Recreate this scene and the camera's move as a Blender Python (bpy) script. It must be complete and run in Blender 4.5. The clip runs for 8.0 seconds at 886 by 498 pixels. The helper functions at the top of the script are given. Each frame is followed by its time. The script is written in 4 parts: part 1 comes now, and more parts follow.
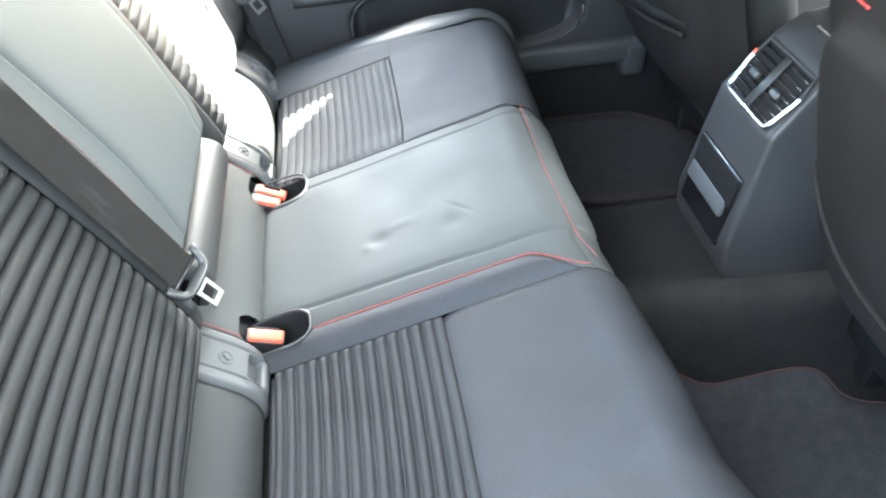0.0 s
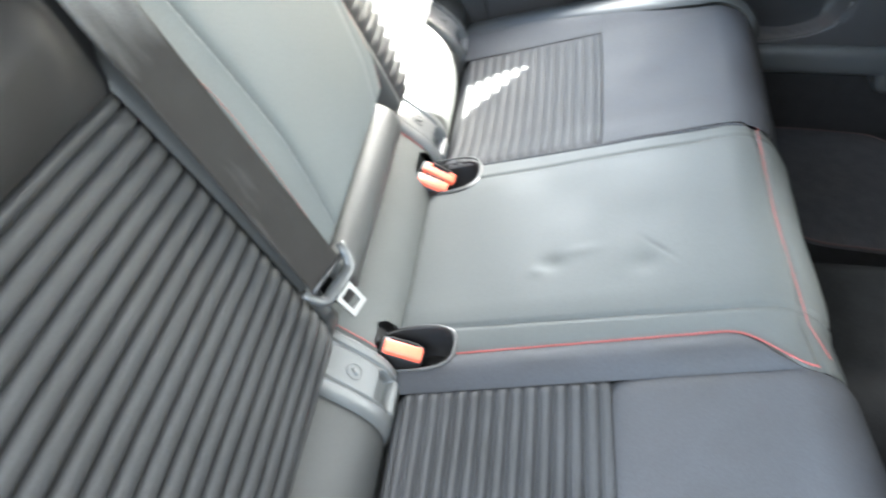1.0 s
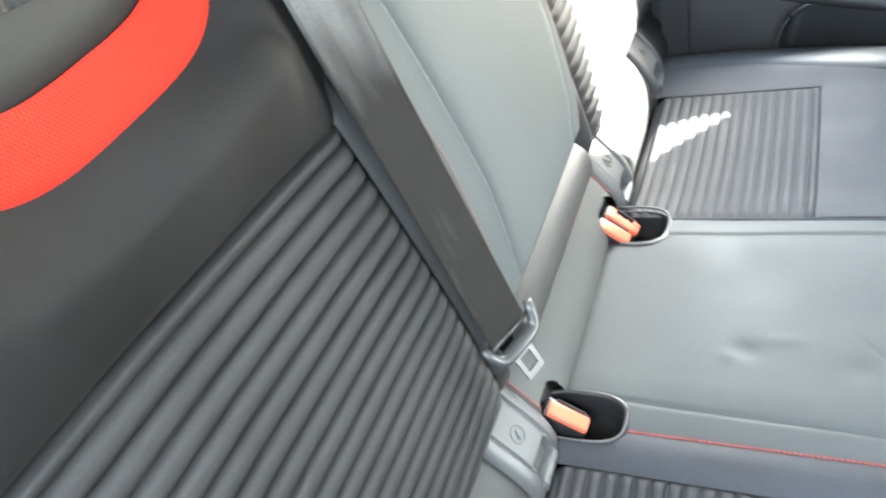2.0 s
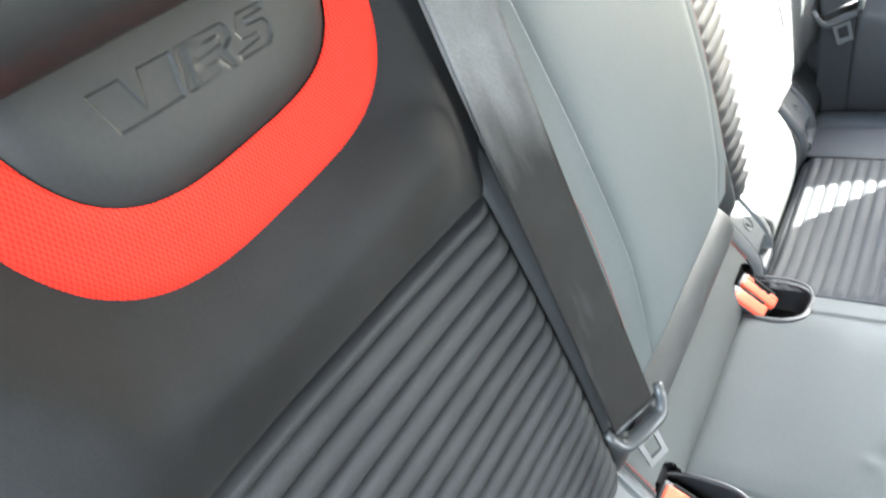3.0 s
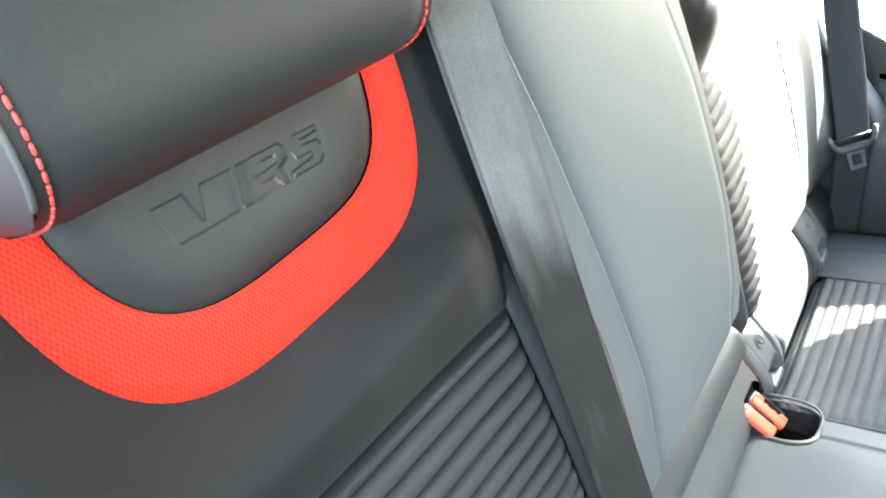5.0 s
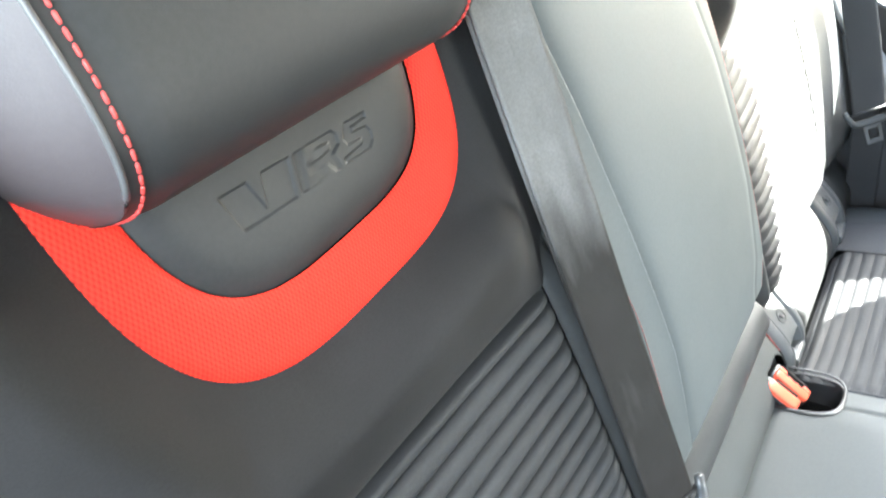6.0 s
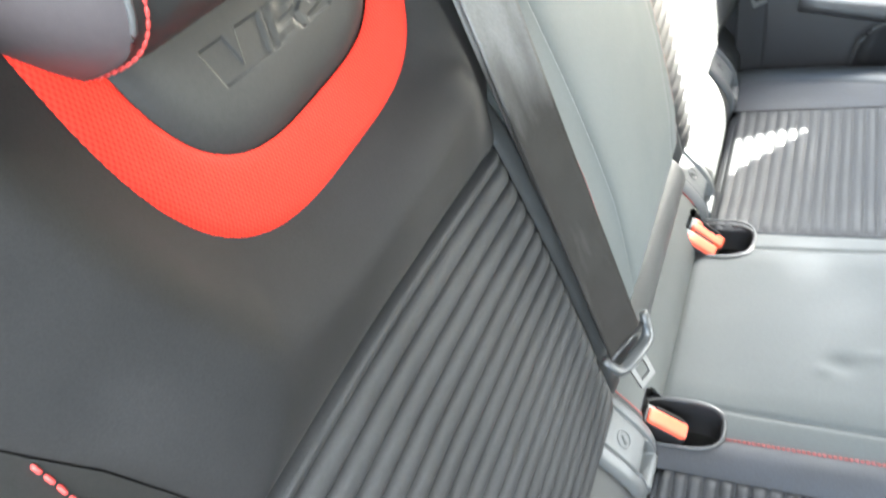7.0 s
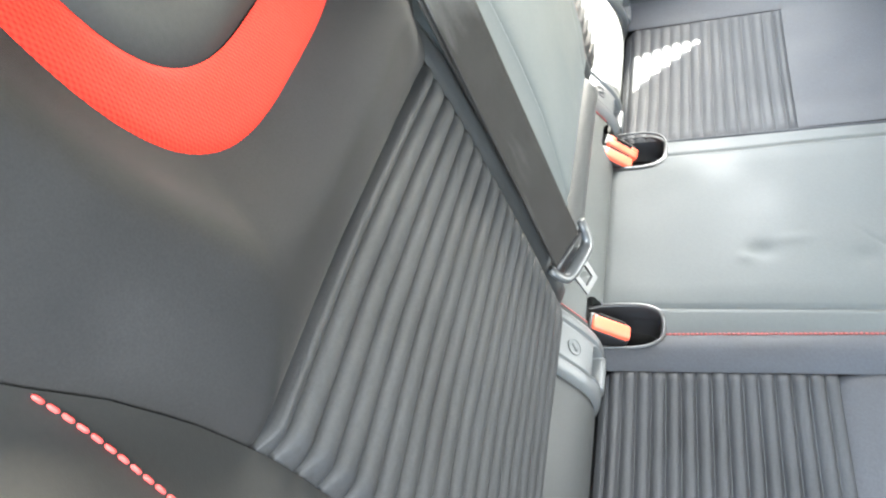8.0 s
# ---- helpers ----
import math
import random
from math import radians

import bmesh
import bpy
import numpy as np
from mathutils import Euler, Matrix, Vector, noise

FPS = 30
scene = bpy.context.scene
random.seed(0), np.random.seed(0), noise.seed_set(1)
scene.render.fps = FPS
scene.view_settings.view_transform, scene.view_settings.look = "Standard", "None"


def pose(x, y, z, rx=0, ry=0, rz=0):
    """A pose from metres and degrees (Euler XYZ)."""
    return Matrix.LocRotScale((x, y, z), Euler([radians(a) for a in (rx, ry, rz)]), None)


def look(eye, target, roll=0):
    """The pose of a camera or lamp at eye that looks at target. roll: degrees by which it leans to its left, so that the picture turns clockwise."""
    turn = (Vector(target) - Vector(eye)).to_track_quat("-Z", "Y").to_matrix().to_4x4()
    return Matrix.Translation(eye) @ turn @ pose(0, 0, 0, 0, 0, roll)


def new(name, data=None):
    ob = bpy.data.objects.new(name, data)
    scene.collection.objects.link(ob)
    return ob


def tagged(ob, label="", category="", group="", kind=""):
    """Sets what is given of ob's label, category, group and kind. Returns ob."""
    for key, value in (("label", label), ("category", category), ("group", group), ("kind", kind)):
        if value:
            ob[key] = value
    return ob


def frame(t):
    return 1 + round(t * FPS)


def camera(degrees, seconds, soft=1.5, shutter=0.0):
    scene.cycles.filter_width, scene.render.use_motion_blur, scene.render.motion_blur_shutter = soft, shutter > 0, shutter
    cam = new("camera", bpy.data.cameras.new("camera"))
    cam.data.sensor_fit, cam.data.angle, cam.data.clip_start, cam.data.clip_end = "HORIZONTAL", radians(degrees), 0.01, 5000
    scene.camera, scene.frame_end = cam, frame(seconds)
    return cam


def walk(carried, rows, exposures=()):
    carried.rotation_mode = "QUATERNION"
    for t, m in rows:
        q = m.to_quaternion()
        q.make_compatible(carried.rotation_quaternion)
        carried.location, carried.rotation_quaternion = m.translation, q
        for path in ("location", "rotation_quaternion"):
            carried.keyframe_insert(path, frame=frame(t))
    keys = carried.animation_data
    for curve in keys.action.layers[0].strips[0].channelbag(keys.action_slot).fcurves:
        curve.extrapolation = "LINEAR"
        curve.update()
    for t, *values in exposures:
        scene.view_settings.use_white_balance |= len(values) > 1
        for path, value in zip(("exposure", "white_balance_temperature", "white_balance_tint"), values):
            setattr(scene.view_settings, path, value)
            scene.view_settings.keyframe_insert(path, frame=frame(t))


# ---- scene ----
cam = camera(62.2, 8.0, 1.9, 0.5)
PATH = [
    (0, (0.216, -0.829, 1.06), (0.37, 0.634, -0.296), -3.8),
    (0.5, (0.186, -0.728, 1.044), (0.309, 0.651, -0.399), -0.5),
    (0.7, (0.186, -0.682, 1.028), (0.161, 0.694, -0.424), -0.7),
    (1, (0.184, -0.646, 1.024), (-0.056, 0.708, -0.428), -3.4),
    (1.2, (0.151, -0.635, 1.026), (-0.178, 0.704, -0.422), -4.1),
    (1.5, (0.128, -0.614, 1.031), (-0.291, 0.698, -0.419), -3.5),
    (1.7, (0.115, -0.6, 1.03), (-0.358, 0.695, -0.419), -3.7),
    (2.8, (0.050, -0.557, 1.043), (-0.677, 0.630, -0.393), -5.5),
    (3, (0.042, -0.548, 1.053), (-0.735, 0.617, -0.375), -5.7),
    (3.5, (0.029, -0.536, 1.063), (-0.807, 0.681, -0.286), -3.0),
    (4, (0.029, -0.536, 1.077), (-0.837, 0.737, -0.2), -1.2),
    (4.2, (0.032, -0.539, 1.080), (-0.841, 0.735, -0.190), -1.4),
    (5.3, (0.026, -0.553, 1.081), (-0.830, 0.729, -0.193), -1.6),
    (5.5, (0.022, -0.555, 1.081), (-0.839, 0.727, -0.19), -1.7),
    (6, (0.016, -0.573, 1.088), (-0.843, 0.678, -0.215), -3.4),
    (6.5, (0.016, -0.599, 1.085), (-0.734, 0.64, -0.294), -4.6),
    (6.8, (0.005, -0.619, 1.080), (-0.634, 0.620, -0.354), -3.4),
    (7, (-0.003, -0.633, 1.07), (-0.567, 0.613, -0.39), -3.3),
    (7.5, (-0.028, -0.65, 1.053), (-0.43, 0.583, -0.469), -3.1),
    (8, (-0.031, -0.667, 1.046), (-0.327, 0.586, -0.485), -2.3),
]
EXPOSURES = [(0.0, 5.45, 6420, 3), (0.8, 5.43, 6500, 3), (1.5, 5.4, 6600, 3), (3.5, 5.2, 6300, 3), (5.5, 5.27, 6320, 3), (6.5, 5.40, 6500, 3), (7.2, 5.45, 6620, 3), (8.0, 5.6, 6680, 3)]
walk(cam, [(t, look(eye, target, roll)) for t, eye, target, roll in PATH], EXPOSURES)

# ---- light ----
SUN_WAY = Vector((0.62, 1.25, 1.0)).normalized()
world = bpy.data.worlds.new("sky")
scene.world = world
world.use_nodes = True
wn = world.node_tree.nodes
sky = wn.new("ShaderNodeTexSky")
sky.sky_type = "NISHITA"
sky.sun_disc = False
sky.sun_elevation = math.asin(SUN_WAY.z)
sky.sun_rotation = math.atan2(SUN_WAY.x, SUN_WAY.y)
sky.dust_density = 2.0
world.node_tree.links.new(sky.outputs[0], wn["Background"].inputs[0])
wn["Background"].inputs[1].default_value = 0.15
sun = new("sun", bpy.data.lights.new("sun", "SUN"))
sun.data.energy = 5.0
sun.data.angle = radians(0.53)
sun.data.color = (1.0, 0.97, 0.92)
sun.matrix_world = look(SUN_WAY * 20, (0, 0, 0))

# the open sky seen through the doorway
door_light = new("doorway_sky", bpy.data.lights.new("doorway_sky", "AREA"))
door_light.data.shape = "RECTANGLE"
door_light.data.size, door_light.data.size_y = 0.90, 0.30
door_light.data.energy = 1.15
door_light.data.color = (1.0, 0.985, 0.96)
door_light.matrix_world = look((-0.05, -0.90, 1.24), (0.05, -0.20, 0.40))

# the bright sky in the windscreen
screen_light = new("windscreen_sky", bpy.data.lights.new("windscreen_sky", "AREA"))
screen_light.data.shape = "RECTANGLE"
screen_light.data.size, screen_light.data.size_y = 0.70, 0.26
screen_light.data.energy = 2.3
screen_light.data.color = (1.0, 0.985, 0.96)
screen_light.matrix_world = look((1.70, 0.10, 0.95), (0.0, 0.08, 0.50))

# the sky in the far side window
far_light = new("side_window_sky", bpy.data.lights.new("side_window_sky", "AREA"))
far_light.data.shape = "RECTANGLE"
far_light.data.size, far_light.data.size_y = 0.44, 0.30
far_light.data.energy = 1.9
far_light.data.color = (1.0, 0.99, 0.98)
far_light.matrix_world = look((-0.04, 1.25, 1.26), (-0.10, -0.35, 0.74))

# the sky in the rear window, over the backrests
rear_light = new("rear_window_sky", bpy.data.lights.new("rear_window_sky", "AREA"))
rear_light.data.shape = "RECTANGLE"
rear_light.data.size, rear_light.data.size_y = 1.0, 0.32
rear_light.data.energy = 2.2
rear_light.data.color = (1.0, 0.985, 0.96)
rear_light.matrix_world = look((-0.93, 0.0, 1.02), (0.45, 0.0, 0.35))

# ---- materials ----
def material(name, color, rough=0.5, metal=0.0, vary=0.15, scale=6.0, bump=0.0, bump_scale=600.0, kind="noise",
             spec=0.5, sheen=0.0, rough_vary=0.08, coat=0.0):
    m = bpy.data.materials.new(name)
    m.use_nodes = True
    nt = m.node_tree
    b = nt.nodes["Principled BSDF"]
    b.inputs["Roughness"].default_value = rough
    b.inputs["Metallic"].default_value = metal
    b.inputs["Specular IOR Level"].default_value = spec
    b.inputs["Sheen Weight"].default_value = sheen
    b.inputs["Sheen Roughness"].default_value = 0.4
    b.inputs["Coat Weight"].default_value = coat
    tc = nt.nodes.new("ShaderNodeTexCoord")
    no = nt.nodes.new("ShaderNodeTexNoise")
    no.inputs["Scale"].default_value = scale
    no.inputs["Detail"].default_value = 5
    nt.links.new(tc.outputs["Object"], no.inputs["Vector"])
    ra = nt.nodes.new("ShaderNodeMapRange")
    ra.inputs["From Min"].default_value, ra.inputs["From Max"].default_value = 0.3, 0.7
    ra.inputs["To Min"].default_value, ra.inputs["To Max"].default_value = 1 - vary, 1 + vary
    nt.links.new(no.outputs["Fac"], ra.inputs["Value"])
    fine = nt.nodes.new("ShaderNodeTexNoise")
    fine.inputs["Scale"].default_value = bump_scale * 0.5
    fine.inputs["Detail"].default_value = 2
    nt.links.new(tc.outputs["Object"], fine.inputs["Vector"])
    fr = nt.nodes.new("ShaderNodeMapRange")
    fr.inputs["From Min"].default_value, fr.inputs["From Max"].default_value = 0.3, 0.7
    fr.inputs["To Min"].default_value, fr.inputs["To Max"].default_value = 1 - vary * 0.6, 1 + vary * 0.6
    nt.links.new(fine.outputs["Fac"], fr.inputs["Value"])
    mu = nt.nodes.new("ShaderNodeMath")
    mu.operation = "MULTIPLY"
    nt.links.new(ra.outputs[0], mu.inputs[0])
    nt.links.new(fr.outputs[0], mu.inputs[1])
    vm = nt.nodes.new("ShaderNodeVectorMath")
    vm.operation = "SCALE"
    vm.inputs[0].default_value = color
    nt.links.new(mu.outputs[0], vm.inputs["Scale"])
    nt.links.new(vm.outputs[0], b.inputs["Base Color"])
    rr = nt.nodes.new("ShaderNodeMapRange")
    rr.inputs["From Min"].default_value, rr.inputs["From Max"].default_value = 0.3, 0.7
    rr.inputs["To Min"].default_value, rr.inputs["To Max"].default_value = max(0.02, rough - rough_vary), min(1, rough + rough_vary)
    nt.links.new(no.outputs["Fac"], rr.inputs["Value"])
    nt.links.new(rr.outputs[0], b.inputs["Roughness"])
    if bump:
        bp = nt.nodes.new("ShaderNodeBump")
        bp.inputs["Strength"].default_value = bump
        bp.inputs["Distance"].default_value = 0.001
        if kind == "grain":
            tx = nt.nodes.new("ShaderNodeTexVoronoi")
            tx.feature = "DISTANCE_TO_EDGE"
            tx.inputs["Scale"].default_value = bump_scale
            out = tx.outputs["Distance"]
        elif kind == "dots":
            tx = nt.nodes.new("ShaderNodeTexVoronoi")
            tx.inputs["Scale"].default_value = bump_scale
            tx.inputs["Randomness"].default_value = 0.0
            out = tx.outputs["Distance"]
        else:
            tx = nt.nodes.new("ShaderNodeTexNoise")
            tx.inputs["Scale"].default_value = bump_scale
            tx.inputs["Detail"].default_value = 3
            out = tx.outputs["Fac"]
        nt.links.new(tc.outputs["Object"], tx.inputs["Vector"])
        nt.links.new(out, bp.inputs["Height"])
        nt.links.new(bp.outputs[0], b.inputs["Normal"])
    return m


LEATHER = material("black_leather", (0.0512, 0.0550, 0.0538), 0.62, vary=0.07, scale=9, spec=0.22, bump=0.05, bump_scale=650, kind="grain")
# duller copy of the seat leather, cool light on the armrest in its colour
PAD_LIT = material("matt_armrest_leather_lit", (0.0590, 0.0670, 0.0695), 0.66, vary=0.06, scale=9, spec=0.14, bump=0.05, bump_scale=650, kind="grain")
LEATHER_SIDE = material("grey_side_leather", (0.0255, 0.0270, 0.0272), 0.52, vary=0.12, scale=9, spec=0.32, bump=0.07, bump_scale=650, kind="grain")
# black leather again, doorway light on the headrest sides put into its colour
LEATHER_SKYLIT = material("mauve_skylit_leather", (0.0345, 0.0290, 0.0305), 0.55, vary=0.12, scale=9, spec=0.28, bump=0.07, bump_scale=650, kind="grain")
# darker copy of the black leather, with shade put into its colour
LEATHER_SHADED = material("black_leather_shaded", (0.0150, 0.0153, 0.0155), 0.52, vary=0.14, scale=9, spec=0.26, bump=0.07, bump_scale=650, kind="grain")
FABRIC = material("black_fabric", (0.0114, 0.0112, 0.0113), 0.9, vary=0.25, scale=15, bump=0.2, bump_scale=1800, sheen=0.02, spec=0.12)
# black fabric again, the brighter bluish light on the cushion in its colour
SEAT_CLOTH_LIT = material("smooth_seat_cloth_lit", (0.0265, 0.0275, 0.0312), 0.72, vary=0.22, scale=14, bump=0.25, bump_scale=900, spec=0.3)
# same ribbed fabric as the backrests, lightened for the light on the cushion
RIBS_LIT = material("black_ribbed_cloth_lit", (0.0225, 0.0234, 0.0258), 0.70, vary=0.18, scale=12, bump=0.3, bump_scale=900, spec=0.26)
RIBS = material("black_ribbed_fabric", (0.0205, 0.0213, 0.0226), 0.72, vary=0.18, scale=12, bump=0.3, bump_scale=900, spec=0.22)
RED = material("red_mesh_fabric", (0.56, 0.0185, 0.0090), 0.8, vary=0.12, scale=10, bump=0.2, bump_scale=700, spec=0.2)
nt = RED.node_tree
where = nt.nodes.new("ShaderNodeTexCoord")
flat_on = nt.nodes.new("ShaderNodeMapping")
flat_on.inputs["Rotation"].default_value = (0, math.atan(0.4387), 0)
flat_on.inputs["Scale"].default_value = (1.0, 2 * math.pi / 0.0025, 2 * math.pi / 0.0043)
nt.links.new(where.outputs["Object"], flat_on.inputs["Vector"])
axes = nt.nodes.new("ShaderNodeSeparateXYZ")
nt.links.new(flat_on.outputs[0], axes.inputs[0])
waves = []
for k in (1, 2):
    wave = nt.nodes.new("ShaderNodeMath")
    wave.operation = "COSINE"
    nt.links.new(axes.outputs[k], wave.inputs[0])
    waves.append(wave)
holes = nt.nodes.new("ShaderNodeMath")
holes.operation = "MULTIPLY"
nt.links.new(waves[1].outputs[0], holes.inputs[0])
nt.links.new(waves[0].outputs[0], holes.inputs[1])
mesh_dark = nt.nodes.new("ShaderNodeMapRange")
mesh_dark.inputs["From Min"].default_value, mesh_dark.inputs["From Max"].default_value = -0.5, 0.9
mesh_dark.inputs["To Min"].default_value, mesh_dark.inputs["To Max"].default_value = 1.14, 0.34
nt.links.new(holes.outputs[0], mesh_dark.inputs["Value"])
weave = nt.nodes.new("ShaderNodeVectorMath")
weave.operation = "SCALE"
red_in = nt.nodes["Principled BSDF"].inputs["Base Color"]
nt.links.new(red_in.links[0].from_socket, weave.inputs[0])
nt.links.new(mesh_dark.outputs[0], weave.inputs["Scale"])
nt.links.new(weave.outputs[0], red_in)
PIPING = material("grey_piping", (0.042, 0.043, 0.044), 0.5, bump=0.2, bump_scale=700)
PLASTIC = material("grey_plastic", (0.066, 0.070, 0.072), 0.45, vary=0.08, bump=0.15, bump_scale=1200, kind="grain")
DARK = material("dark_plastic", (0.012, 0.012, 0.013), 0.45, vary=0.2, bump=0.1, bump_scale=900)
GLOSS = material("gloss_black", (0.008, 0.008, 0.009), 0.14, vary=0.1, coat=0.5, rough_vary=0.03)
GUIDE = material("smoky_plastic", (0.034, 0.036, 0.037), 0.42, vary=0.08, bump=0.1, bump_scale=1200, kind="grain")
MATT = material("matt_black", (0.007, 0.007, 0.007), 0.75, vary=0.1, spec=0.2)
SHELL = material("charcoal_seat_back", (0.0112, 0.0096, 0.0092), 0.75, vary=0.2, bump=0.2, bump_scale=650, kind="grain", spec=0.14)
TRIM = material("trim_plastic", (0.0235, 0.0228, 0.0238), 0.55, vary=0.1, bump=0.25, bump_scale=700, kind="grain")
THREAD = material("red_thread", (0.36, 0.030, 0.026), 0.65, vary=0.1, bump=0.3, bump_scale=1500)
SEAM_THREAD = material("dusty_red_thread", (0.24, 0.042, 0.038), 0.7, vary=0.1, bump=0.3, bump_scale=1500)
PALE_THREAD = material("faded_red_thread", (0.17, 0.052, 0.048), 0.7, vary=0.1, bump=0.3, bump_scale=1500)
EDGING = material("dull_red_edging", (0.036, 0.016, 0.016), 0.8, vary=0.2)
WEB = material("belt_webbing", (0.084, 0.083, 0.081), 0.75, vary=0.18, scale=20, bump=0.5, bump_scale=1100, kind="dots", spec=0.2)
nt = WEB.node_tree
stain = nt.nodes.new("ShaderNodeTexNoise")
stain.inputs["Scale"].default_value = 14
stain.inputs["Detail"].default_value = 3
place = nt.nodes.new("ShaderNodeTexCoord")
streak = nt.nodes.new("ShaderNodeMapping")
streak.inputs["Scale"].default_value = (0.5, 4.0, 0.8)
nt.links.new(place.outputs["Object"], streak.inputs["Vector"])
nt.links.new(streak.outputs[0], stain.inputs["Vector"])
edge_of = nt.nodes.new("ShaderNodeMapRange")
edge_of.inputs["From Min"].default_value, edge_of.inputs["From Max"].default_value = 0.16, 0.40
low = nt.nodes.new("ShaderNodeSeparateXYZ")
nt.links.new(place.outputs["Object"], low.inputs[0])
# darker towards the bottom: ramps between heights 0.80 and 0.70
darker_low = nt.nodes.new("ShaderNodeMapRange")
darker_low.inputs["From Min"].default_value, darker_low.inputs["From Max"].default_value = 0.80, 0.70
darker_low.inputs["To Min"].default_value, darker_low.inputs["To Max"].default_value = -0.03, 0.28
nt.links.new(low.outputs[2], darker_low.inputs["Value"])
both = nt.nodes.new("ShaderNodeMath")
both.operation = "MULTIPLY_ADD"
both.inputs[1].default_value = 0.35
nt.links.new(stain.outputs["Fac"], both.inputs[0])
nt.links.new(darker_low.outputs[0], both.inputs[2])
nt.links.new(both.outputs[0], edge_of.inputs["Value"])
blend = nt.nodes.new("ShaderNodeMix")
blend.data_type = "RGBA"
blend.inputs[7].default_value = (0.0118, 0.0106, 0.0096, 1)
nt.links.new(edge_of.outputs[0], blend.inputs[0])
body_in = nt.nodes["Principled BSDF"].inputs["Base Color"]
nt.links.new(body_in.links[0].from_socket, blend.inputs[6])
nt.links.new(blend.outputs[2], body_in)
BLACK_WEB = material("black_webbing", (0.012, 0.012, 0.013), 0.6, vary=0.18, scale=20, bump=0.5, bump_scale=1100, kind="dots")
METAL = material("brushed_steel", (0.17, 0.17, 0.17), 0.55, 0.9, vary=0.05, scale=40)
CHROME = material("chrome", (0.82, 0.82, 0.83), 0.08, 1.0, vary=0.02, rough_vary=0.03)
SATIN = material("satin_chrome", (0.55, 0.55, 0.56), 0.25, 1.0, vary=0.05, rough_vary=0.08)
BUTTON = material("red_button", (0.72, 0.105, 0.055), 0.38, vary=0.06)
CARPET = material("black_carpet", (0.0125, 0.0125, 0.0128), 0.95, vary=0.20, scale=40, bump=1.0, bump_scale=500, spec=0.1)
MAT = material("floor_mat_pile", (0.035, 0.035, 0.038), 0.95, vary=0.16, scale=40, bump=1.0, bump_scale=420, spec=0.1)
HEADLINER = material("headliner_cloth", (0.24, 0.24, 0.24), 0.9, vary=0.08, bump=0.3, bump_scale=700)
PAINT = material("grey_car_paint", (0.25, 0.26, 0.27), 0.3, 0.3, vary=0.04, coat=0.6)
ASPHALT = material("asphalt", (0.05, 0.05, 0.051), 0.9, vary=0.25, scale=2, bump=0.8, bump_scale=120)
FLUFF = material("white_lint", (0.06, 0.06, 0.06), 0.9)


# ---- building helpers ----
def to_object(name, verts, faces, mat, parent=None, label="", smooth=True):
    me = bpy.data.meshes.new(name)
    me.from_pydata([tuple(v) for v in verts], [], faces)
    me.materials.append(mat)
    if smooth:
        me.polygons.foreach_set("use_smooth", [True] * len(me.polygons))
    me.validate()
    ob = new(name, me)
    if parent:
        ob.parent = parent
    if label:
        tagged(ob, label)
    return ob


def part(name, bm, mat, parent=None, label="", smooth=True):
    me = bpy.data.meshes.new(name)
    bm.normal_update()
    bm.to_mesh(me)
    bm.free()
    me.materials.append(mat)
    if smooth:
        me.polygons.foreach_set("use_smooth", [True] * len(me.polygons))
    ob = new(name, me)
    if parent:
        ob.parent = parent
    if label:
        tagged(ob, label)
    return ob


def sheet(fn, nu, nv, keep=None, closed_u=False):
    """A grid of points fn(s, t) with s and t from 0 to 1, as vertices and quads."""
    verts = [fn(i / nu, j / nv) for j in range(nv + 1) for i in range(nu + 1)]
    faces = []
    for j in range(nv):
        for i in range(nu):
            if keep and not keep((i + 0.5) / nu, (j + 0.5) / nv):
                continue
            a = j * (nu + 1) + i
            faces.append((a, a + 1, a + nu + 2, a + nu + 1))
    return verts, faces


def flipped(data):
    return data[0], [tuple(reversed(f)) for f in data[1]]


def tube(points, radius, sides=8, flat=1.0, up=None, cap=True):
    """A swept tube through points; radius may be a list."""
    pts = [Vector(p) for p in points]
    verts, faces = [], []
    for i, p in enumerate(pts):
        d = (pts[min(i + 1, len(pts) - 1)] - pts[max(i - 1, 0)]).normalized()
        ref = Vector(up) if up else (Vector((0, 0, 1)) if abs(d.z) < 0.9 else Vector((1, 0, 0)))
        a = d.cross(ref).normalized()
        b = a.cross(d).normalized()
        r = radius[i] if isinstance(radius, list) else radius
        for k in range(sides):
            w = 2 * math.pi * k / sides
            verts.append(p + a * (r * math.cos(w)) + b * (r * flat * math.sin(w)))
    n = len(pts)
    for i in range(n - 1):
        for k in range(sides):
            k2 = (k + 1) % sides
            faces.append((i * sides + k, i * sides + k2, (i + 1) * sides + k2, (i + 1) * sides + k))
    if cap:
        faces.append(tuple(reversed(range(sides))))
        faces.append(tuple((n - 1) * sides + k for k in range(sides)))
    return verts, faces


def merge(*datas):
    verts, faces = [], []
    for v, f in datas:
        o = len(verts)
        verts += list(v)
        faces += [tuple(i + o for i in q) for q in f]
    return verts, faces


def box(bm_size, at=(0, 0, 0), bevel=0.004, turn=None, segs=3):
    bm = bmesh.new()
    bmesh.ops.create_cube(bm, size=1.0)
    bmesh.ops.scale(bm, vec=bm_size, verts=bm.verts)
    if bevel:
        bmesh.ops.bevel(bm, geom=bm.edges[:], offset=bevel, segments=segs, profile=0.6, affect="EDGES", clamp_overlap=True)
    m = Matrix.Translation(at) @ (turn if turn else Matrix())
    bmesh.ops.transform(bm, matrix=m, verts=bm.verts)
    return bm


def empty(name, at, label, category, group=""):
    ob = new(name)
    ob.empty_display_size = 0.05
    ob.location = at
    return tagged(ob, label, category, group)


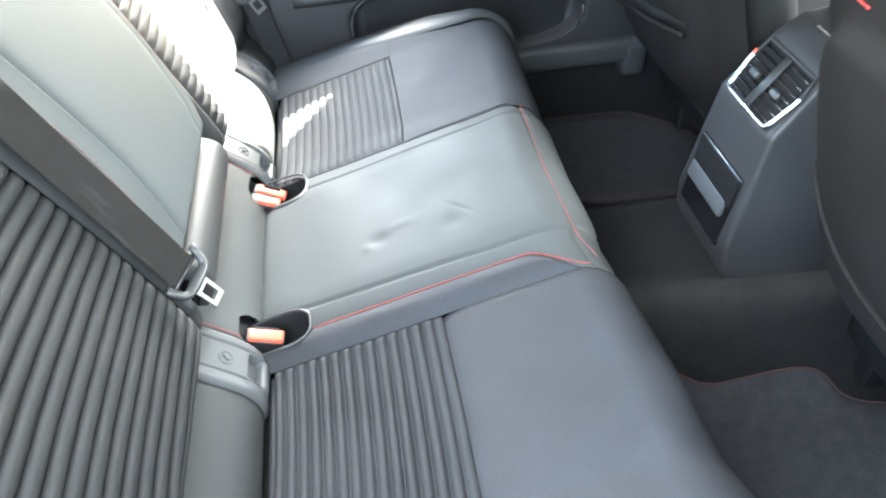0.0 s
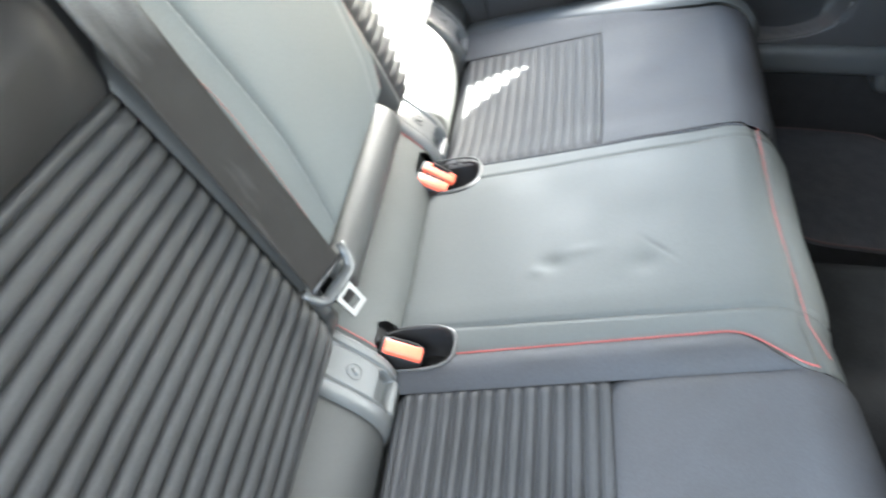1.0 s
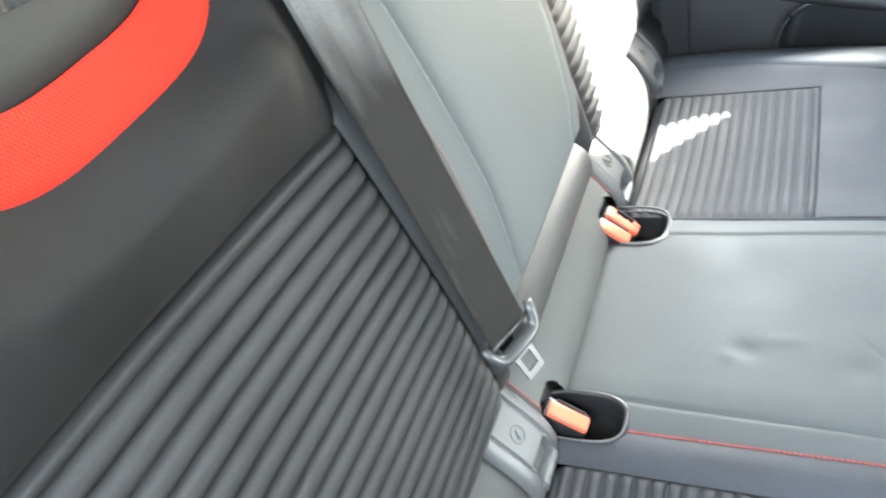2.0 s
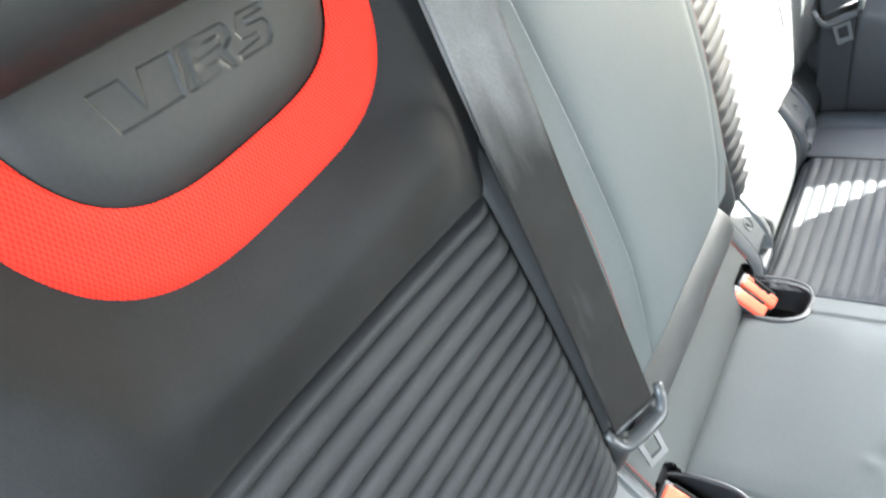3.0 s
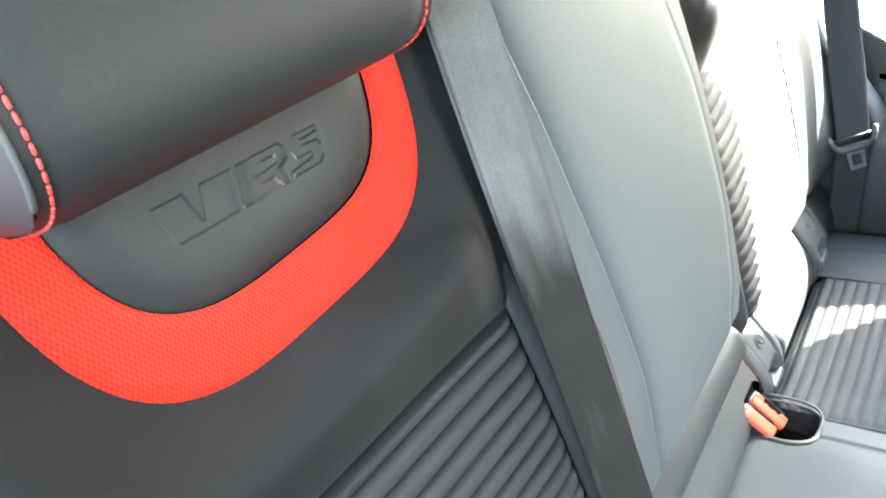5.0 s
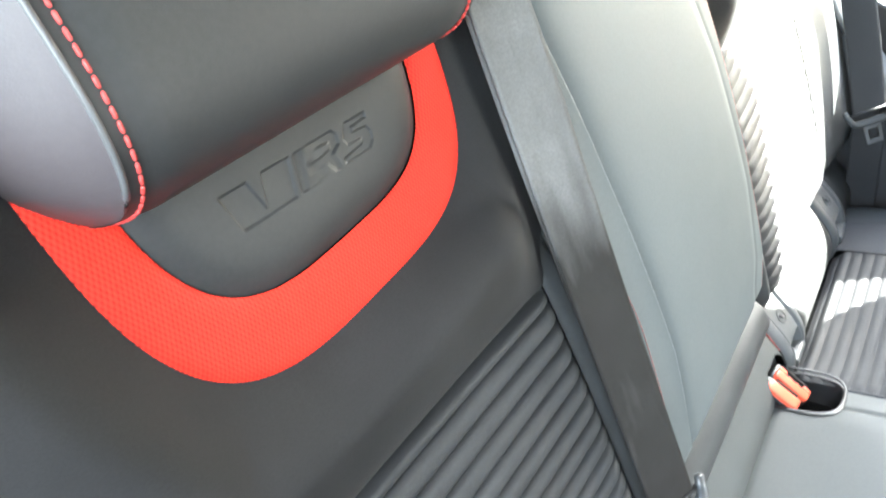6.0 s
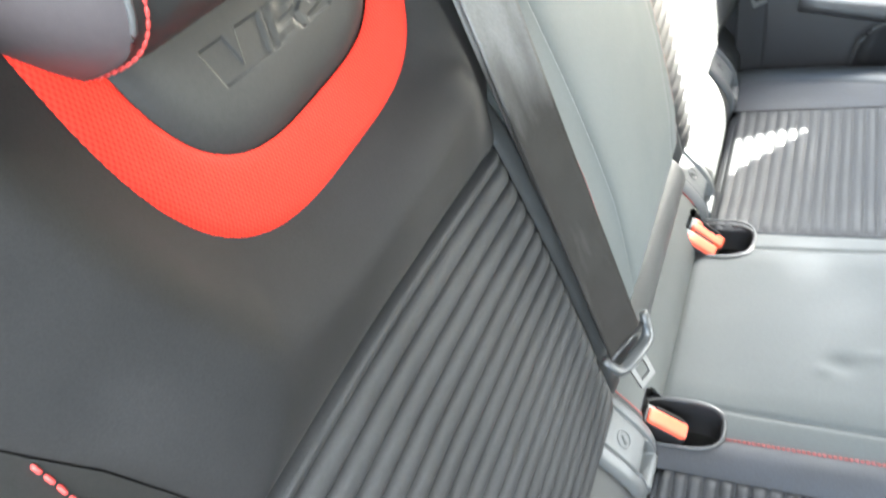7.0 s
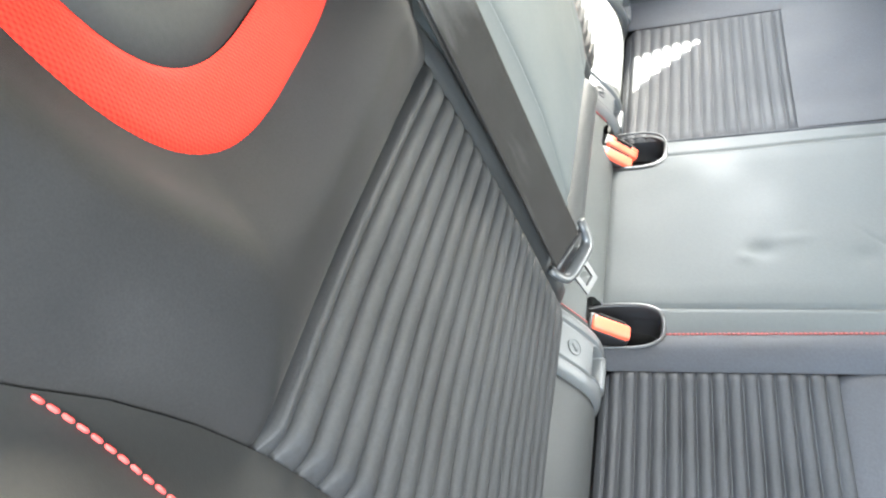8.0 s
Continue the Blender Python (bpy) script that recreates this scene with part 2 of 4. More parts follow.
def hold(parent):
    """Keeps children, whose meshes are in world places, where they are."""
    bpy.context.view_layer.update()
    for ob in parent.children:
        ob.matrix_parent_inverse = parent.matrix_world.inverted()


def smooth_step(a, b, x):
    t = min(1.0, max(0.0, (x - a) / (b - a)))
    return t * t * (3 - 2 * t)


def curve_at(rows, x):
    """Piecewise value from rows of (x, value), eased."""
    if x <= rows[0][0]:
        return rows[0][1]
    for (a, p), (b, q) in zip(rows, rows[1:]):
        if x <= b:
            return p + (q - p) * (x - a) / (b - a)
    return rows[-1][1]


def stitches(points, length, gap, radius, lift=0.0, up=None):
    """Short thread capsules along a line of points."""
    pts = [Vector(p) for p in points]
    data, run = [], 0.0
    step = length + gap
    dist = [0.0]
    for a, b in zip(pts, pts[1:]):
        dist.append(dist[-1] + (b - a).length)

    def at(s):
        for i in range(len(pts) - 1):
            if s <= dist[i + 1]:
                f = (s - dist[i]) / max(1e-9, dist[i + 1] - dist[i])
                return pts[i].lerp(pts[i + 1], f)
        return pts[-1]

    while run + length < dist[-1]:
        a, b = at(run), at(run + length)
        data.append(tube([a, a.lerp(b, 0.2), a.lerp(b, 0.8), b], [radius * 0.5, radius, radius, radius * 0.5], 6))
        run += step
    return merge(*data)


# ---- seat frames of reference ----
LEAN = math.atan(0.4387)
BACK_UP = Vector((-math.sin(LEAN), 0, math.cos(LEAN)))
BACK_OUT = Vector((math.cos(LEAN), 0, math.sin(LEAN)))
BACK_AT = Vector((0.02, 0, 0.32))
RISE = math.atan(0.2845)
SEAT_ALONG = Vector((math.cos(RISE), 0, math.sin(RISE)))
SEAT_OUT = Vector((-math.sin(RISE), 0, math.cos(RISE)))
SEAT_AT = Vector((0, 0, 0.2962))
ACROSS = Vector((0, 1, 0))


def on_back(y, v, n):
    return BACK_AT + ACROSS * y + BACK_UP * v + BACK_OUT * n


FRONT_ROUND, FRONT_BEND = 0.445, 0.055


def seat_front(y):
    """How far forward the cushion reaches at a distance y from the middle."""
    Y = abs(y)
    if y < 0:
        return curve_at([(0, 0.488), (0.16, 0.494), (0.22, 0.510), (0.36, 0.522), (0.56, 0.526), (0.62, 0.50)], Y)
    return curve_at([(0, 0.488), (0.16, 0.492), (0.22, 0.505), (0.4, 0.514), (0.52, 0.514), (0.57, 0.500), (0.62, 0.46)], Y)


def on_seat(w, y, n):
    """A point of the cushion: w along its top, then round the front edge and down its face."""
    stretch = seat_front(y) / (FRONT_ROUND + FRONT_BEND)
    if w <= FRONT_ROUND:
        u, h, nu, nh = w, 0.0, 0.0, 1.0
    else:
        a = (w - FRONT_ROUND) / FRONT_BEND
        full = radians(102)
        if a <= full:
            u, h = FRONT_ROUND + FRONT_BEND * math.sin(a), -FRONT_BEND * (1 - math.cos(a))
            nu, nh = math.sin(a), math.cos(a)
        else:
            e = (a - full) * FRONT_BEND
            u = FRONT_ROUND + FRONT_BEND * math.sin(full) + e * math.cos(full)
            h = -FRONT_BEND * (1 - math.cos(full)) - e * math.sin(full)
            nu, nh = math.sin(full), math.cos(full)
    k = 1 + (stretch - 1) * smooth_step(0.2, 0.45, w)
    return SEAT_AT + ACROSS * y + SEAT_ALONG * ((u + n * nu) * k) + SEAT_OUT * (h + n * nh)


# ---- rear backrests ----
def top_seam(Y):
    """Height of the seam between the ribbed insert and the fabric above it."""
    return 0.417 + 0.027 * max(0.0, (Y - 0.2) / 0.34) ** 0.75


def back_base(Y, v):
    """Depth of the outer seat's back before seams."""
    n = 0.001 + 0.006 * smooth_step(0.40, 0.56, Y)
    n += 0.008 * math.sin(math.pi * min(1, max(0, v / 0.45)))
    n -= 0.022 * smooth_step(0.205, 0.165, Y) * smooth_step(0.46, 0.41, v)
    n -= 0.03 * smooth_step(0.11, 0.06, v)
    return n


def outer_seam(v, side=-1):
    return (0.0 if side < 0 else -0.036) + curve_at([(0.0, 0.535), (0.40, 0.538), (0.44, 0.541), (0.484, 0.550), (0.526, 0.563), (0.565, 0.580), (0.62, 0.598), (0.70, 0.600)], v)


def u_curve(half, depth, s, top=0.68, power=3.2):
    """The rounded U of the band: s from 0 (outer top) to 1 (inner top)."""
    rise = 0.07
    if s < 0.12:
        return 0.342 + half, top + rise * (1 - s / 0.12)
    if s > 0.88:
        return 0.346 - half, top + rise * (s - 0.88) / 0.12
    a = math.pi * (s - 0.12) / 0.76
    c, d = math.cos(a), math.sin(a)
    power = power if c > 0 else power + 0.5
    half = half - 0.001 if c > 0 else half
    return (0.346 + half * math.copysign(abs(c) ** (2 / power), c), top - depth * abs(d) ** (2 / power))


def yoke_contour(s, side):
    """The outline of the fabric round the band, in step with u_curve."""
    if s < 0.12:
        v = 0.75 - 0.10 * s / 0.12
        return outer_seam(v, side), v
    if s < 0.34:
        v = 0.65 - 0.208 * (s - 0.12) / 0.22
        return outer_seam(v, side), v
    if s < 0.68:
        f = (s - 0.34) / 0.34
        a = 0.5405 if side < 0 else 0.5045
        Y = a + (0.198 - a) * f
        return Y, top_seam(Y)
    f = (s - 0.68) / 0.32
    return 0.198 - 0.034 * smooth_step(0.0, 0.2, f), 0.417 + 0.333 * f


def groove(d, depth=0.004, width=0.006):
    return -depth * math.exp(-max(d, 0) / width)


def seat_back(side, label):
    thing = empty("rear_seat_backrest", on_back(side * 0.36, 0.05, -0.06), label, "seat backrest", "rear seat backrests")
    flip = (lambda d: d) if side > 0 else flipped

    def P(Y, v, n):
        return on_back(side * Y, v, n)

    # ribbed insert
    def insert(s, t):
        top = top_seam(0.2 + 0.34 * s)
        v = 0.062 + (top - 0.062) * t
        Y = 0.200 + (outer_seam(v, side) - 0.200) * s
        d = min(Y - 0.200, outer_seam(v, side) - Y)
        p = ((top - v - 0.0125) / (0.0176 + 0.0022 * s)) % 1.0
        rib = (0.0075 if side < 0 else 0.0048) * (1 - abs(2 * p ** 0.90 - 1) ** 2.6)
        rib *= smooth_step(-0.002, 0.024, Y - 0.200) * smooth_step(0.000, 0.012 if side < 0 else 0.030, outer_seam(v, side) - Y)
        rib -= (0.0035 if side < 0 else 0.0) * math.exp(-(min(p, 1 - p) / 0.07) ** 2)
        rib = rib * smooth_step(-0.001, 0.003, top - v) - 0.013 * smooth_step(0.0020, 0.0, top - v)
        n = back_base(Y, v) + rib + (groove(d, 0.003, 0.004) - 0.001 if side < 0 else groove(Y - 0.200, 0.003, 0.004) + 0.0022)
        if side > 0:
            n -= 0.010 * math.exp(-max(0.0, outer_seam(v, side) - Y) / 0.0035) * smooth_step(0.16, 0.19, v) * smooth_step(0.37, 0.35, v)
        n -= 0.002 * max(0.0, (0.240 - Y) / 0.04) ** 2
        return P(Y, v, n)

    to_object("ribbed_insert", *flip(sheet(insert, 56 if side < 0 else 130, 440 if side < 0 else 340)), RIBS, thing, "black cross-ribbed insert")

    # fabric round the band
    def yoke(s, t):
        (ya, va), (yb, vb) = u_curve(0.133, 0.160, s), yoke_contour(s, side)
        f = t ** 0.9
        Y, v = ya + (yb - ya) * f, va + (vb - va) * f
        gap = math.hypot(yb - ya, vb - va)
        n = back_base(Y, v) + 0.003 + groove(f * gap, 0.004, 0.005) + groove((1 - f) * gap, 0.008 if side < 0 else 0.001, 0.009)
        n += 0.030 * (1 - f ** 2.6) * smooth_step(0.0, 0.45, f) * min(1.0, gap / 0.09) * smooth_step(0.185, 0.26, Y)
        n += 0.005 * smooth_step(0.1, 0.7, f) * smooth_step(0.42, 0.50, v) * smooth_step(0.28, 0.23, Y)
        return P(Y, v, n)

    to_object("yoke", *flipped(flip(sheet(yoke, 120, 24))), FABRIC, thing, "black fabric upper panel")

    # red band
    def band(s, t):
        (ya, va), (yb, vb) = u_curve(0.1035, 0.1205, s), u_curve(0.133, 0.160, s)
        Y, v = ya + (yb - ya) * t, va + (vb - va) * t
        gap = math.hypot(yb - ya, vb - va)
        n = back_base(Y, v) + 0.001 + groove(t * gap, 0.003, 0.004) + groove((1 - t) * gap, 0.002, 0.003)
        return P(Y, v, n)

    to_object("band", *flipped(flip(sheet(band, 140, 12))), RED, thing, "bright red corded fabric band in a U")

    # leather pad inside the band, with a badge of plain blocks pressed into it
    shapes = [[[(0.4046, 0.6205), (0.3870, 0.6190), (0.3832, 0.6025), (0.3772, 0.6186), (0.3585, 0.6168), (0.3642, 0.5966), (0.4006, 0.5995)]],
              [[(0.3555, 0.6166), (0.3500, 0.6163), (0.3556, 0.5958), (0.3615, 0.5964)]],
              [[(0.3474, 0.6162), (0.3452, 0.6160), (0.3516, 0.5954), (0.3536, 0.5956)]],
              [[(0.3432, 0.6160), (0.3262, 0.6145), (0.3240, 0.6115), (0.3250, 0.6060), (0.3320, 0.6028), (0.3296, 0.5936), (0.3340, 0.5940), (0.3378, 0.6006), (0.3430, 0.6012), (0.3462, 0.5950), (0.3500, 0.5954)],
               [(0.3395, 0.6108), (0.3312, 0.6102), (0.3316, 0.6066), (0.3404, 0.6062)]],
              [[(0.3160, 0.6136), (0.2990, 0.6122), (0.2994, 0.6086), (0.3120, 0.6090), (0.3126, 0.6066), (0.3018, 0.6048), (0.2996, 0.6010), (0.3010, 0.5956), (0.3050, 0.5924), (0.3262, 0.5940), (0.3262, 0.5974), (0.3092, 0.5980), (0.3086, 0.6004), (0.3196, 0.6018), (0.3214, 0.6062)]]]

    def pressed(Y, v):
        if not (0.294 < Y < 0.410 and 0.587 < v < 0.626):
            return 0.0
        sunk = 0.0
        for rings in shapes:
            inside, near = False, 1.0
            for outline in rings:
                for (ax, ay), (bx, by) in zip(outline, outline[1:] + outline[:1]):
                    dx, dy = bx - ax, by - ay
                    f = min(1.0, max(0.0, ((Y - ax) * dx + (v - ay) * dy) / (dx * dx + dy * dy)))
                    near = min(near, math.hypot(Y - ax - f * dx, v - ay - f * dy))
                    if (ay > v) != (by > v) and Y < ax + (v - ay) / (by - ay) * dx:
                        inside = not inside
            if inside:
                sunk = max(sunk, smooth_step(-0.0003, 0.0009, near))
            elif near < 0.001:
                sunk = max(sunk, 0.2 * smooth_step(0.0008, 0.0, near))
        return -0.0013 * sunk

    def pad(s, t):
        ya, va = u_curve(0.1035, 0.1205, s)
        Y, v = 0.346 + (ya - 0.346) * t, 0.685 + (va - 0.685) * t
        gap = (1 - t) * math.hypot(ya - 0.346, va - 0.685)
        n = back_base(Y, v) + 0.006 + groove(gap, 0.010, 0.013) + (pressed(Y, v) if side < 0 else 0.0)
        return P(Y, v, n)

    fine = (420, 260) if side < 0 else (120, 26)
    to_object("badge_pad", *flipped(flip(sheet(pad, *fine))), LEATHER_SHADED, thing, "black leather pad with a pressed badge")

    # outer leather bolster
    def bolster(s, t):
        v = 0.0 + 0.75 * t
        a = outer_seam(v, side)
        w = 0.68 - a
        Y = a + w * math.sin(min(1, s * 1.25) * math.pi / 2)
        top = back_base(a, v) + 0.002
        swell = (0.030 if side < 0 else 0.014) * smooth_step(0.0, 0.35, s) * smooth_step(0.72, 0.5, v)
        n = top + swell + groove(s * w, 0.004 if side < 0 else 0.001, 0.006) - 0.15 * max(0, s - 0.55) ** 1.5 * 2.2
        return P(Y, v, n)

    # one leather in two tones: shaded on the near bolster, lighter on the sunlit one
    bol = to_object("bolster", *flip(sheet(bolster, 28, 50)), LEATHER_SHADED if side < 0 else LEATHER_SIDE, thing, "black leather side bolster with red stitching")
    line = []
    for i in range(41):
        f = i / 40
        v = 0.553 - 0.49 * f
        a = outer_seam(v, side)
        s = math.asin(max(0.0, 0.577 + 0.012 * smooth_step(0.55, 0.45, v) - a) / (0.68 - a)) / (math.pi / 2) / 1.25
        Y = a + (0.68 - a) * math.sin(min(1, s * 1.25) * math.pi / 2)
        n = back_base(a, v) + 0.002 + 0.030 * smooth_step(0, 0.35, s) * smooth_step(0.72, 0.5, v) + groove(s * (0.68 - a), 0.004, 0.006)
        line.append(P(Y, v, n + 0.0006))
    if side < 0:
        to_object("stitching", *stitches(line, 0.0050, 0.0013, 0.0011), THREAD, bol)

    # inner edge, rolled towards the middle
    def edge(s, t):
        v = 0.06 + 0.46 * t
        Y = 0.2040 - 0.052 * s - 0.012 * smooth_step(0.42, 0.50, v)
        n = back_base(0.2, v) + 0.001 + 0.004 * math.sin(math.pi * min(1, s * 1.6)) - 0.085 * max(0, s - 0.30) ** 1.6 + groove(s * 0.051, 0.0025, 0.0020) - 0.012 * smooth_step(0.415, 0.47, v)
        return P(Y, v, n)

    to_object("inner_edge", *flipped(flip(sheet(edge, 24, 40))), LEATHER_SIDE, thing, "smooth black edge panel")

    # foam core that closes the back
    bm = box((0.10, 0.50, 0.78), (0, 0, 0), 0.02)
    m = Matrix((( BACK_OUT.x, 0, BACK_UP.x), (0, 1, 0), (BACK_OUT.z, 0, BACK_UP.z))).to_4x4()
    bmesh.ops.transform(bm, matrix=Matrix.Translation(P(0.415, 0.36, -0.105)) @ m, verts=bm.verts)
    part("shell", bm, FABRIC, thing)
    hold(thing)
    return thing


def headrest(side, label):
    thing = empty("headrest", on_back(side * 0.346, 0.64, 0.02), label, "headrest", "rear headrests")
    half, low0, tall = 0.1135, 0.631, 0.17

    def shape(s, t):
        # s round the section from the lower back, over the front, to the upper back; t across
        y = 0.346 + (t * 2 - 1) * half
        e = abs(t * 2 - 1)
        low = low0 + 0.007 * (t * 2 - 1)
        end = 1 - 0.053 * smooth_step(0.8, 1.0, e)
        a = -math.pi * 0.85 + s * math.pi * 1.70
        c, d = math.cos(a), math.sin(a)
        n = -0.005 + 0.075 * math.copysign(abs(c) ** 0.55, c) * end
        v = low + tall / 2 + tall / 2 * math.copysign(abs(d) ** 0.6, d) * (1 - 0.0265 * smooth_step(0.85, 1, e))
        return on_back(side * y, v, n)

    d = sheet(shape, 40, 40)
    to_object("pillow", *(d if side < 0 else flipped(d)), LEATHER_SHADED, thing, "black leather headrest cushion")
    for e in (-1, 1):
        low = low0 + 0.007 * e

        def cap(s, t, e=e, low=low):
            a = -math.pi * 0.85 + s * math.pi * 1.70
            c, dd = math.cos(a), math.sin(a)
            n0 = -0.005 + 0.075 * math.copysign(abs(c) ** 0.55, c) * 0.947
            v0 = low + tall / 2 + tall / 2 * math.copysign(abs(dd) ** 0.6, dd) * 0.9735
            n, v = -0.02 + (n0 + 0.02) * t, low + tall / 2 + (v0 - low - tall / 2) * t
            y = 0.346 + e * (half - 0.001 + 0.030 * (1 - t ** 3))
            return on_back(side * y, v, n)
        pan = to_object("side_panel", *sheet(cap, 40, 12), LEATHER_SKYLIT, thing, "smooth mauve-grey side panel")
        line, pipe = [], []
        for i in range(61):
            a = -math.pi * 0.85 + i / 60 * math.pi * 1.70
            c, dd = math.cos(a), math.sin(a)
            n0 = -0.005 + 0.076 * math.copysign(abs(c) ** 0.55, c) * 0.955
            v0 = low + tall / 2 + (tall / 2 + 0.001) * math.copysign(abs(dd) ** 0.6, dd) * 0.98
            line.append(on_back(side * (0.346 + e * half * 0.952), v0, n0 - 0.0002))
            pipe.append(cap(i / 60, 1.0) + ACROSS * (side * e * 0.0015))
        to_object("stitching", *stitches(line, 0.0046, 0.0008, 0.0009), THREAD, pan)
        to_object("piping", *tube(pipe[18:54], [0.0004, 0.0009] + [0.0014] * 33 + [0.0004], 8), PIPING, pan)
    for o in (-0.05, 0.05):
        to_object("post", *tube([on_back(side * (0.346 + o), 0.60, -0.03), on_back(side * (0.346 + o), 0.70, -0.03)], 0.006, 12), CHROME, thing)
    hold(thing)
    return thing


seat_back(-1, "black rear backrest with ribbed insert and red U-shaped band")
seat_back(1, "black rear seat backrest with a ribbed insert, in bright sun")
headrest(-1, "black leather headrest with red stitching on the rear backrest")
headrest(1, "black leather headrest with red stitching beside the centre backrest")


# centre backrest with the folded armrest
def centre_backrest():
    thing = empty("rear_seat_backrest", on_back(0.0, 0.1, -0.05), "grey-black leather centre backrest with a folded armrest between two seats", "seat backrest")

    def half(v, y):
        return 0.176 if y < 0 else 0.166 - 0.024 * smooth_step(0.21, 0.15, v)

    def piped(v, y):
        """Where the sewn line of the armrest pad runs."""
        if y < 0:
            return curve_at([(0.15, 0.118), (0.28, 0.110), (0.38, 0.119), (0.466, 0.1265), (0.53, 0.130), (0.58, 0.135), (0.64, 0.138)], v)
        return curve_at([(0.15, 0.105), (0.18, 0.112), (0.21, 0.130), (0.30, 0.143), (0.45, 0.138), (0.62, 0.110)], v)

    def depth(v):
        return 0.022 + 0.016 * math.sin(math.pi * min(1, max(0, (v - 0.10) / 0.55)))

    def skin(y, v):
        e = half(v, y) - abs(y)
        f = piped(v, y) - abs(y)
        roll = 0.022 if y < 0 else 0.013
        n = depth(v) - 0.050 * (1 - smooth_step(0.0, roll, e)) ** 2
        if y < 0:
            deep = smooth_step(0.12, 0.26, v)
            if f > 0:
                n -= deep * (0.007 + 0.002 * smooth_step(0.35, 0.6, v)) * math.exp(-f / (0.008 + 0.010 * smooth_step(0.3, 0.6, v)))
            else:
                n += deep * 0.0035 * math.exp(f / 0.014) * smooth_step(0.0, 0.0015, -f)
            n -= deep * 0.006 * math.exp(-((f - 0.001) / 0.0016) ** 2)
        else:
            n -= 0.0008 * math.exp(-(f / 0.0035) ** 2)
        n += 0.0012 * smooth_step(-0.002, 0.016, f) - 0.003
        low = v - 0.154
        return n - 0.050 * (1 - smooth_step(0.0, 0.009, low)) ** 2

    def panel(s, t):
        v = 0.154 + 0.52 * t
        s = s + 0.35 * s * (1 - s) * (1 - 2 * s) * -1
        y = -half(v, -1) + (half(v, -1) + half(v, 1)) * s
        return on_back(y, v, skin(y, v))

    body = to_object("armrest_panel", *sheet(panel, 300, 90), PAD_LIT, thing, "flat grey-black leather armrest pad")
    for e in (-1, 1):
        line = []
        for i in range(21):
            v = 0.165 + i * 0.0243
            y = half(v, e) - 0.010 if e > 0 else -0.150 - 0.010 * smooth_step(0.33, 0.42, v)
            line.append(on_back(y, v, skin(y, v) + 0.0004))
        to_object("stitching", *stitches(line, 0.0036, 0.0012, 0.00045), PALE_THREAD, body)

    # hinge panel below the armrest
    def strip(s, t):
        y = -0.150 + 0.294 * s
        e = min(s, 1 - s) * 0.294
        v = 0.072 + 0.083 * t
        n = -0.032 + 0.056 * math.sin(math.pi * min(1, 0.03 + 0.955 * t ** 1.15)) ** 0.42
        n -= 0.02 * (1 - smooth_step(0, 0.008, e)) ** 2
        return on_back(y, v, n)

    # the darker leather stands in for shade on the downward-facing strip
    to_object("hinge_panel", *sheet(strip, 60, 24), LEATHER_SIDE, thing, "smooth dark leather strip below the armrest")
    bm = box((0.07, 0.26, 0.60), (0, 0, 0), 0.015)
    m = Matrix(((BACK_OUT.x, 0, BACK_UP.x), (0, 1, 0), (BACK_OUT.z, 0, BACK_UP.z))).to_4x4()
    bmesh.ops.transform(bm, matrix=Matrix.Translation(on_back(0, 0.345, -0.055)) @ m, verts=bm.verts)
    part("shell", bm, FABRIC, thing)
    hold(thing)


centre_backrest()


# ---- rear cushion ----
def roll_at(y, t, lift=0.0):
    """The roll between backrest and cushion; t from its top to the crease."""
    a, b = Vector((-0.034, 0, 0.398)), Vector((0.036, 0, 0.283))
    d = (b - a).normalized()
    out = Vector((-d.z, 0, d.x)) * -1
    if out.x < 0:
        out = -out
    return a.lerp(b, t) + ACROSS * y + out * (0.022 * max(0.0, math.sin(math.pi * max(0.0, t) ** 1.5)) ** 0.8 + lift)


def seam_out(u, side=1):
    if side < 0:
        return curve_at([(0.0, 0.545), (0.25, 0.552), (0.55, 0.560)], u)
    return curve_at([(0.0, 0.541), (0.19, 0.536), (0.31, 0.512), (0.43, 0.486), (0.50, 0.475)], u)


def edge_out(u, side=1):
    if side < 0:
        return curve_at([(0.0, 0.602), (0.35, 0.604), (0.50, 0.606), (0.54, 0.60)], u)
    return curve_at([(0.0, 0.602), (0.19, 0.598), (0.31, 0.585), (0.38, 0.570), (0.44, 0.535), (0.48, 0.505), (0.52, 0.484), (0.57, 0.477)], u)


def seam_in(u, side=-1):
    """The red seam between centre and outer seat."""
    if side > 0:
        return 0.166
    return 0.163 + 0.045 * smooth_step(0.395, 0.468, u) ** 2


def fold_in(u, side=-1):
    """The line between the inner bolster and the seat panels."""
    if side > 0:
        return 0.172
    return curve_at([(0.0, 0.208), (0.285, 0.208), (0.46, 0.209), (0.5, 0.210)], u)


POCKET_U, POCKET_HALF_U = 0.061, 0.050
POCKET = {-1: (0.157, 0.028), 1: (0.145, 0.037)}


def in_pocket(u, Y, side):
    """Whether a place on the cushion lies in the buckle pocket of that side."""
    mid, half = POCKET[side]
    return abs((u - POCKET_U) / POCKET_HALF_U) ** 3 + abs((Y - mid) / half) ** 3 < 1


def seat_base(w, Y):
    n = 0.012 * smooth_step(0.20, 0.10, Y) + 0.006 * smooth_step(0.24, 0.17, Y)
    n += 0.012 * smooth_step(0.47, 0.54, Y)
    n -= 0.006 * math.sin(math.pi * min(1, max(0, (Y - 0.2) / 0.28))) * smooth_step(0.5, 0.3, w)
    n -= 0.014 * smooth_step(0.05, 0.015, w) + 0.012 * smooth_step(0.030, 0.016, w) * smooth_step(0.20, 0.17, Y)
    return n


